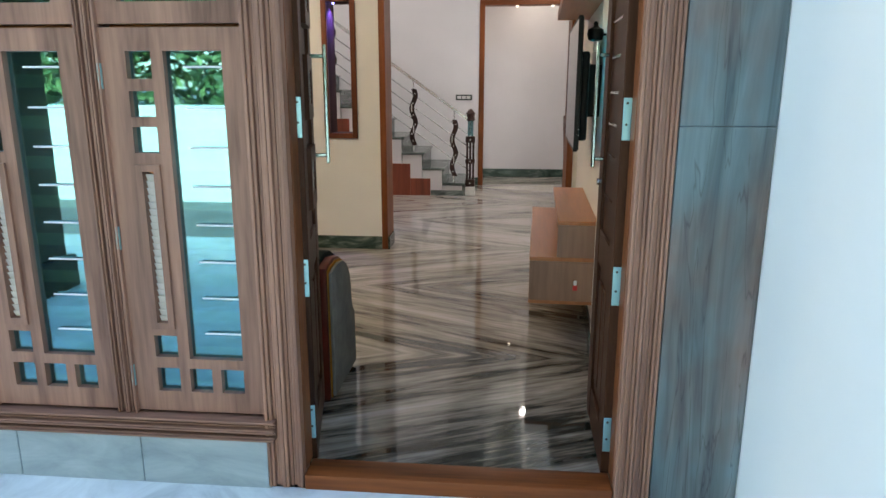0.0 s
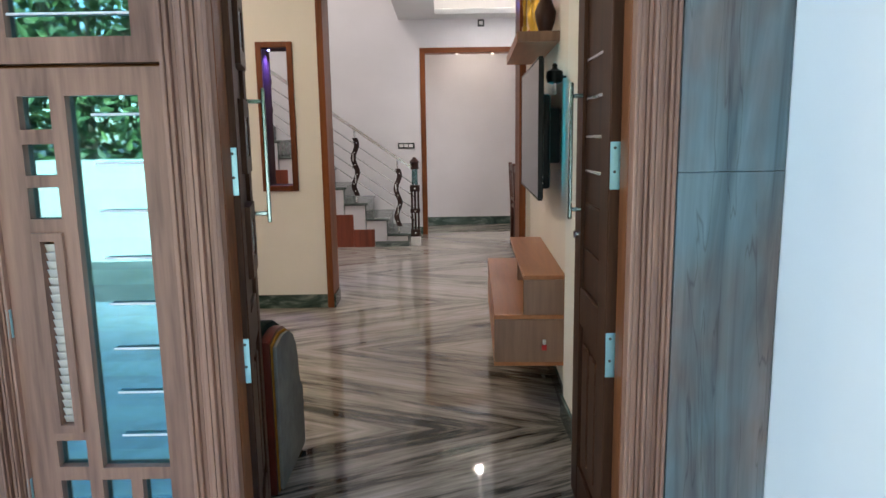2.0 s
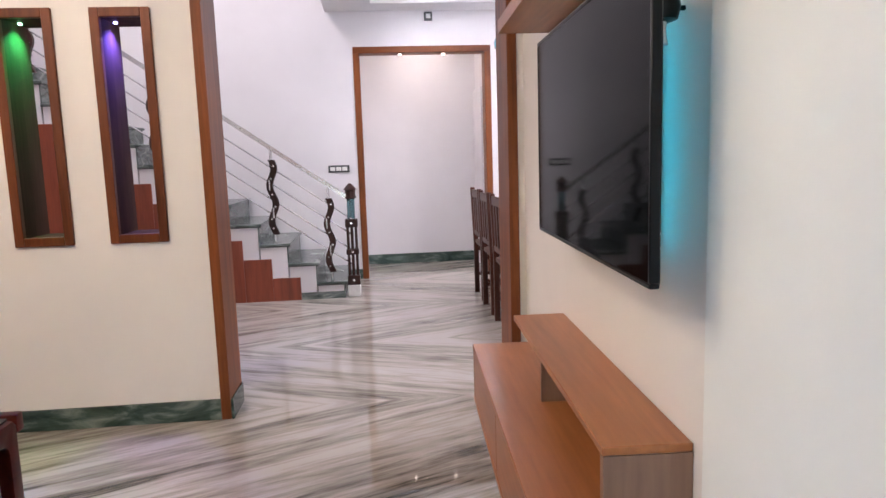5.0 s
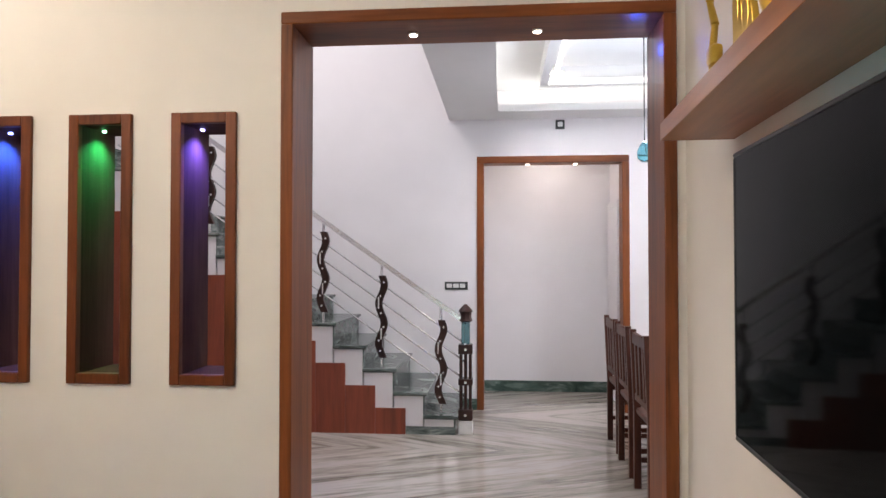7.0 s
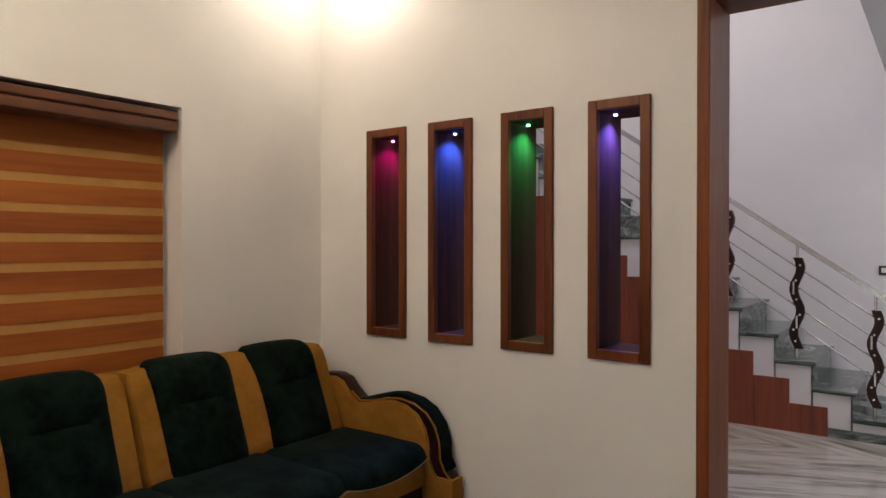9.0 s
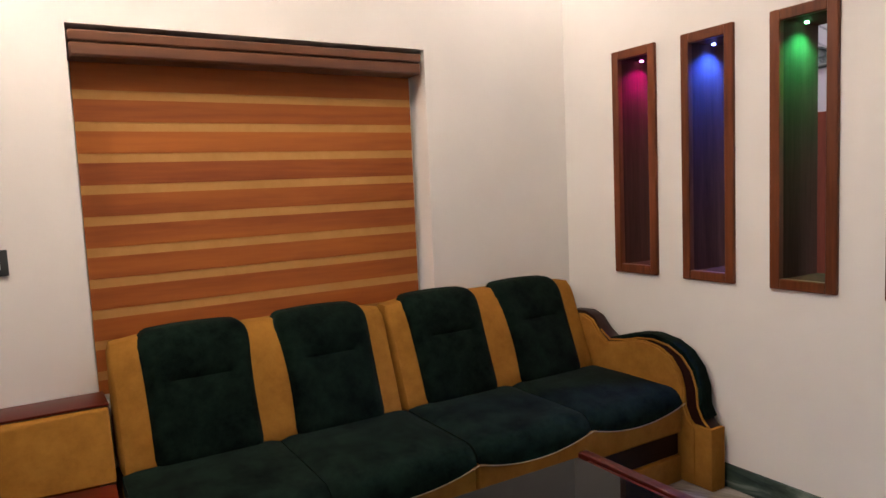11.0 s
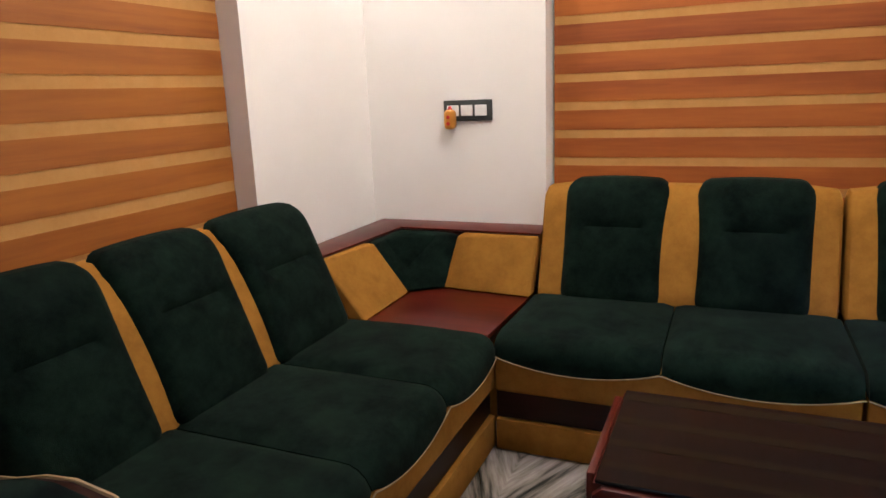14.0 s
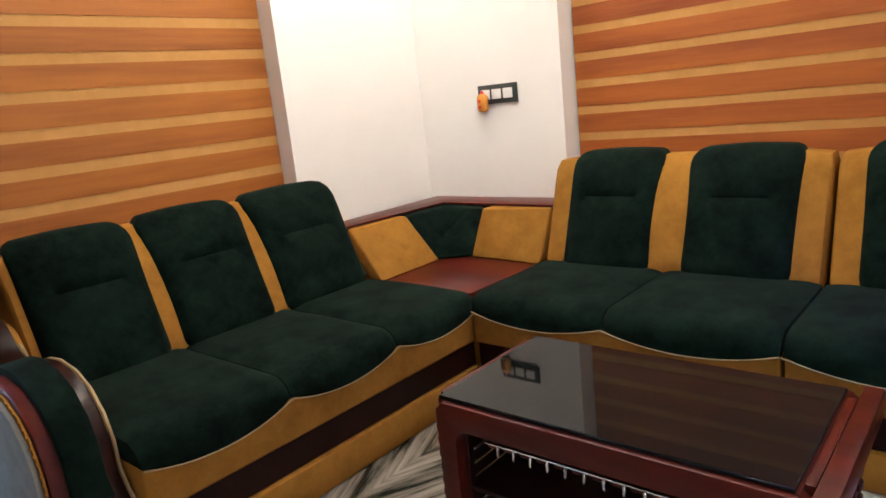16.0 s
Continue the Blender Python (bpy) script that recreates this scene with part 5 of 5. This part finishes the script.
# ---- staircase ----
SY = 5.877
RUN, RISE = 0.237, 0.1765
stairs = thing("staircase", "marble staircase with white side and red panelling", "staircase", (-1.5, 6.3, 0))
for k in range(13):
    x1 = -0.125 - RUN * k
    zt = 0.150 + RISE * k
    zb = zt - RISE
    x_end = x1 - RUN
    part("tread", boxes((x_end - 0.01, x1 + 0.022, SY - 0.018, YW - 0.002, zt - 0.022, zt), bev=0.004), M_STEP, stairs)
    part("riser", boxes((x1 - 0.012, x1, SY, YW - 0.002, max(0, zb) + 0.0005, zt - 0.0225)), M_STEP, stairs)
    lo = max(0.0, zt - 0.022 - 0.33) if k > 1 else 0.0
    part("side", boxes((x_end, x1 - 0.0125, SY, SY + 0.10, lo, zt - 0.0225)), M_HALL, stairs, "white painted stair side")
    # thin dark strip along the underside of each tread's side edge
    part("nosing", boxes((x_end - 0.008, x1 + 0.020, SY - 0.016, SY - 0.001, zt - 0.030, zt - 0.0225)), M_GREYF, stairs, "dark strip under the tread edge")
    part("soffit", boxes((x_end, x1 - 0.0125, SY + 0.1005, YW - 0.002, max(0, zt - 0.20), zt - 0.0225)), M_HALL, stairs)
for k in range(11):
    xa = -0.509 - RUN * k
    part("side_panel", boxes((xa - RUN + 0.001, xa, SY - 0.012, SY - 0.002, 0.0, 0.200 + 0.171 * k), bev=0.001), M_PANELW, stairs, "red mahogany panel")
part("base_strip", boxes((-0.507, -0.13, SY - 0.006, SY - 0.0005, 0.0, 0.062)), M_STEP, stairs)

rail = thing("stair_railing", "steel stair railing with wavy black-brown balusters", "railing", (-0.7, 5.95, 0.5))
RY = 5.945


def rail_z(x, off):
    return 0.872 + 0.705 * (-0.067 - x) + off


bm = bmesh.new()
xa, xb = -0.045, -2.9
prof = [(-0.018, -0.022), (0.018, -0.022), (0.018, 0.022), (-0.018, 0.022)]
v0 = [bm.verts.new((xa, RY + a, rail_z(xa, b))) for a, b in prof]
v1 = [bm.verts.new((xb, RY + a, rail_z(xb, b))) for a, b in prof]
for i in range(4):
    bm.faces.new((v0[i], v0[(i + 1) % 4], v1[(i + 1) % 4], v1[i]))
bm.faces.new(v0)
bm.faces.new(v1)
part("handrail", bm, M_STEEL, rail, "flat steel handrail")
for off in (-0.17, -0.31, -0.45, -0.58):
    bm = bmesh.new()
    rod(bm, (-0.05, RY, rail_z(-0.05, off)), (-2.9, RY, rail_z(-2.9, off)), 0.007, 8)
    part("rail_rod", bm, M_STEEL, rail)
    bm = bmesh.new()
    bmesh.ops.create_icosphere(bm, subdivisions=2, radius=0.013, matrix=Matrix.Translation((-0.05, RY - 0.03, rail_z(-0.05, off))))
    part("rod_end", bm, M_STEEL, rail)
for i in range(6):
    x = -0.240 - 0.470 * i
    zb, zt = 0.225 + 0.353 * i, 0.875 + 0.347 * i
    bm = bmesh.new()
    n = 24
    a_, b_ = [], []
    for j in range(n + 1):
        s = j / n
        z = zb + (zt - zb) * s
        off = 0.022 * math.sin(s * 4.2 * math.pi + 2.4)
        a_.append((x + off - 0.028, z))
        b_.append((x + off + 0.028, z))
    prism(a_ + b_[::-1], "y", RY - 0.018, RY + 0.018, bm=bm)
    bal = part("baluster", bm, M_BALU, rail, "wavy black-brown wooden baluster")
    for j in (2, 5, 9, 13, 18, 22):
        z = zb + (zt - zb) * j / n
        off = 0.022 * math.sin(j / n * 4.2 * math.pi + 2.4)
        bm = bmesh.new()
        rod(bm, (x + off, RY - 0.023, z), (x + off, RY - 0.0175, z), 0.008, 10)
        part("stud", bm, M_STEEL, bal, "round steel stud")
    for j in (7, 16):
        z = zb + (zt - zb) * j / n
        off = 0.022 * math.sin(j / n * 4.2 * math.pi + 2.4)
        part("inlay", boxes((x + off - 0.006, x + off + 0.006, RY - 0.0195, RY - 0.0175, z - 0.045, z + 0.045)), M_STEEL, bal)
    bm = bmesh.new()
    rod(bm, (x + 0.0, RY, zt - 0.005), (x, RY, rail_z(x, -0.018)), 0.010, 10)
    part("baluster_cap", bm, M_STEEL, rail)
    bm = bmesh.new()
    rod(bm, (x, RY, zb - 0.075), (x, RY, zb + 0.01), 0.012, 10)
    part("baluster_foot", bm, M_STEEL, rail)

nw = thing("newel_post", "carved dark wooden newel post with a glass neck", "newel post", (-0.05, RY, 0))
NX = -0.048
part("foot", boxes((NX - 0.055, NX + 0.055, RY - 0.05, RY + 0.05, 0.0, 0.105), bev=0.006), M_WHITEP, nw, "pale stone foot")
for z0, z1 in ((0.105, 0.190), (0.375, 0.425), (0.615, 0.69)):
    part("block", boxes((NX - 0.055, NX + 0.055, RY - 0.05, RY + 0.05, z0, z1), bev=0.005), M_BALU, nw)
    bm = bmesh.new()
    rod(bm, (NX, RY - 0.056, (z0 + z1) / 2), (NX, RY - 0.049, (z0 + z1) / 2), 0.011, 12)
    part("stud", bm, M_STEEL, nw)
for z0, z1 in ((0.1905, 0.3745), (0.4255, 0.6145)):
    for dx in (-0.036, 0.0, 0.036):
        for dy in (-0.034, 0.034):
            part("shaft", boxes((NX + dx - 0.011, NX + dx + 0.011, RY + dy - 0.011, RY + dy + 0.011, z0, z1), bev=0.003), M_BALU, nw)
    bm = bmesh.new()
    rod(bm, (NX, RY, z0), (NX, RY, z1), 0.014, 10)
    part("core_rod", bm, M_GREYF, nw)
bm = bmesh.new()
rod(bm, (NX, RY, 0.69), (NX, RY, 0.865), 0.034, 16)
part("neck", bm, M_NECK, nw, "smoky green glass neck")
bm = bmesh.new()
lathe(bm, [(0.045, 0.865), (0.055, 0.875), (0.050, 0.885), (0.045, 0.895), (0.045, 0.935), (0.058, 0.945), (0.050, 0.958), (0.025, 0.985), (0.012, 0.999)], NX, RY, 8)
part("finial", bm, M_BALU, nw)

# ---- dining chairs ----
def dining_chair():
    c = thing("dining_chair", "dark brown wooden dining chair with a slatted back", "chair", (0, 0, 0), "dining chairs")
    w, d = 0.42, 0.42
    for y in (-w / 2, w / 2 - 0.04):
        part("back_post", prism([(0.02, 0), (0.06, 0), (0.06, 0.45), (0.035, 0.93), (0.0, 0.93), (0.02, 0.45)], "y", y, y + 0.04, 0.004), M_CHAIR, c)
        part("front_leg", boxes((d, d + 0.04, y, y + 0.04, 0, 0.43), bev=0.004), M_CHAIR, c)
    part("seat", cushion(0.03, d + 0.04, -w / 2 - 0.005, w / 2 + 0.005, 0.435, 0.48, 0.018, 5), M_CHAIR, c)
    for x0, x1, y0, y1 in ((0.06, d, -w / 2 + 0.005, -w / 2 + 0.03), (0.06, d, w / 2 - 0.03, w / 2 - 0.005), (d + 0.005, d + 0.035, -w / 2 + 0.041, w / 2 - 0.041)):
        part("apron", boxes((x0, x1, y0, y1, 0.37, 0.434), bev=0.002), M_CHAIR, c)
    for z0, z1, x in ((0.85, 0.915, 0.008), (0.52, 0.56, 0.022)):
        part("back_rail", boxes((x, x + 0.025, -w / 2 + 0.041, w / 2 - 0.041, z0, z1), bev=0.004), M_CHAIR, c)
    for k in range(3):
        y = -0.10 + k * 0.10
        part("back_slat", prism([(0.020, 0.561), (0.036, 0.561), (0.026, 0.849), (0.010, 0.849)], "y", y - 0.02, y + 0.02), M_CHAIR, c)
    part("stretcher", boxes((0.061, d - 0.001, -w / 2 + 0.01, -w / 2 + 0.03, 0.15, 0.18), bev=0.002), M_CHAIR, c)
    part("stretcher", boxes((0.061, d - 0.001, w / 2 - 0.03, w / 2 - 0.01, 0.15, 0.18), bev=0.002), M_CHAIR, c)
    return c


ch = dining_chair()
ch.matrix_basis = pose(0.985, 4.56, 0)
copy_thing(ch, pose(0.990, 5.13, 0))
copy_thing(ch, pose(1.000, 5.66, 0))
dt = thing("dining_table", "dark brown wooden dining table beside the chairs", "table", (1.75, 5.1, 0))
part("tabletop", boxes((1.30, 2.2, 4.2, 6.0, 0.71, 0.75), bev=0.008, seg=2), M_CHAIR, dt)
for x in (1.36, 2.08):
    for y in (4.26, 5.88):
        part("leg", boxes((x, x + 0.06, y, y + 0.06, 0, 0.709), bev=0.004), M_CHAIR, dt)

# ---- small hall things ----
downlight(0.66, 5.95, 2.80, 0.05)
cctv = thing("wall_box", "small dark square wall box with a lit screen and a cord", "wall device", (0.757, YW, 2.53))
part("case", boxes((0.717, 0.797, YW - 0.02, YW, 2.522, 2.605), bev=0.004), M_GREYF, cctv)
part("screen", boxes((0.735, 0.779, YW - 0.024, YW - 0.0195, 2.543, 2.585), bev=0.002), M_WHITEP, cctv)
bm = bmesh.new()
rod(bm, (0.757, YW - 0.004, 2.285), (0.757, YW - 0.004, 2.522), 0.003, 6)
part("cord", bm, M_WHITEP, cctv)
pend = thing("hanging_lamp", "blue glass lamp hanging by the hall wall", "lamp", (1.17, 5.2, 2.05))
bm = bmesh.new()
lathe(bm, [(0.008, 2.12), (0.03, 2.10), (0.05, 2.05), (0.045, 2.01), (0.02, 1.985)], 1.17, 5.2, 12)
part("globe", bm, M_CLEAR, pend, "blue glass globe")
bm = bmesh.new()
rod(bm, (1.17, 5.2, 2.12), (1.17, 5.2, ZH + 0.26), 0.004, 6)
part("cord", bm, M_BLACK, pend)

# ---- yard, seen in the panes ----
structure("wall_compound", boxes((-16, 16, -6.4, -6.2, -0.15, 1.02)), M_COMPOUND, "white compound wall across the yard", "wall")
pil = thing("porch_pillar", "dark stone-clad square porch pillar", "pillar", (-2.54, -2.0, 0), kind="structure")
part("shaft", boxes((-2.67, -2.41, -2.13, -1.87, 0.2, 3.4), bev=0.01), M_BLACK, pil)
part("base", boxes((-2.71, -2.37, -2.17, -1.83, -0.02, 0.2), bev=0.01), M_BLACK, pil)
M_LEAF, lt, lb = nodes_of("leaf_green")
geo = lt.nodes.new("ShaderNodeNewGeometry")
lt.links.new(ramp(lt, geo.outputs["Random Per Island"], [(0.0, (0.010, 0.026, 0.008)), (0.6, (0.042, 0.095, 0.030)), (1.0, (0.13, 0.20, 0.065))]), lb.inputs["Base Color"])
lb.inputs["Roughness"].default_value = 0.55
M_BARK = plain("bark", (0.10, 0.07, 0.05), 0.8)


def tree(x, y, h, seed):
    rnd = random.Random(seed)
    t = thing("tree", "leafy green garden tree beyond the wall", "tree", (x, y, -0.15), "garden trees")
    bm = bmesh.new()
    rod(bm, (x, y, -0.15), (x, y, h * 0.5), 0.16, 8, 0.10)
    for _ in range(5):
        a = rnd.uniform(0, 6.28)
        rod(bm, (x, y, h * rnd.uniform(0.3, 0.5)), (x + math.cos(a) * 1.3, y + math.sin(a) * 1.3, h * rnd.uniform(0.6, 0.85)), 0.07, 6, 0.02)
    part("trunk", bm, M_BARK, t)
    vs, fs = [], []
    for _ in range(120):
        c = Vector((x + rnd.gauss(0, 1.0), y + rnd.gauss(0, 0.8), h * rnd.uniform(0.12, 1.0)))
        for _ in range(34):
            p = c + Vector((rnd.gauss(0, 0.28), rnd.gauss(0, 0.28), rnd.gauss(0, 0.25)))
            e = Euler((rnd.uniform(0, 6), rnd.uniform(0, 6), rnd.uniform(0, 6))).to_matrix()
            k = len(vs)
            for q in ((0, -0.11, 0), (0.05, 0, 0.01), (0, 0.11, 0), (-0.05, 0, 0.01)):
                vs.append(p + e @ Vector(q) - ORIGIN[t])
            fs.append((k, k + 1, k + 2, k + 3))
    me = bpy.data.meshes.new("crown")
    me.from_pydata(vs, [], fs)
    me.materials.append(M_LEAF)
    cr = new("crown", me)
    cr.parent = t


for i in range(13):
    tree(-13 + 2.0 * i, -8.2 - 0.5 * (i % 3), 4.6 + 0.6 * (i % 4), i)
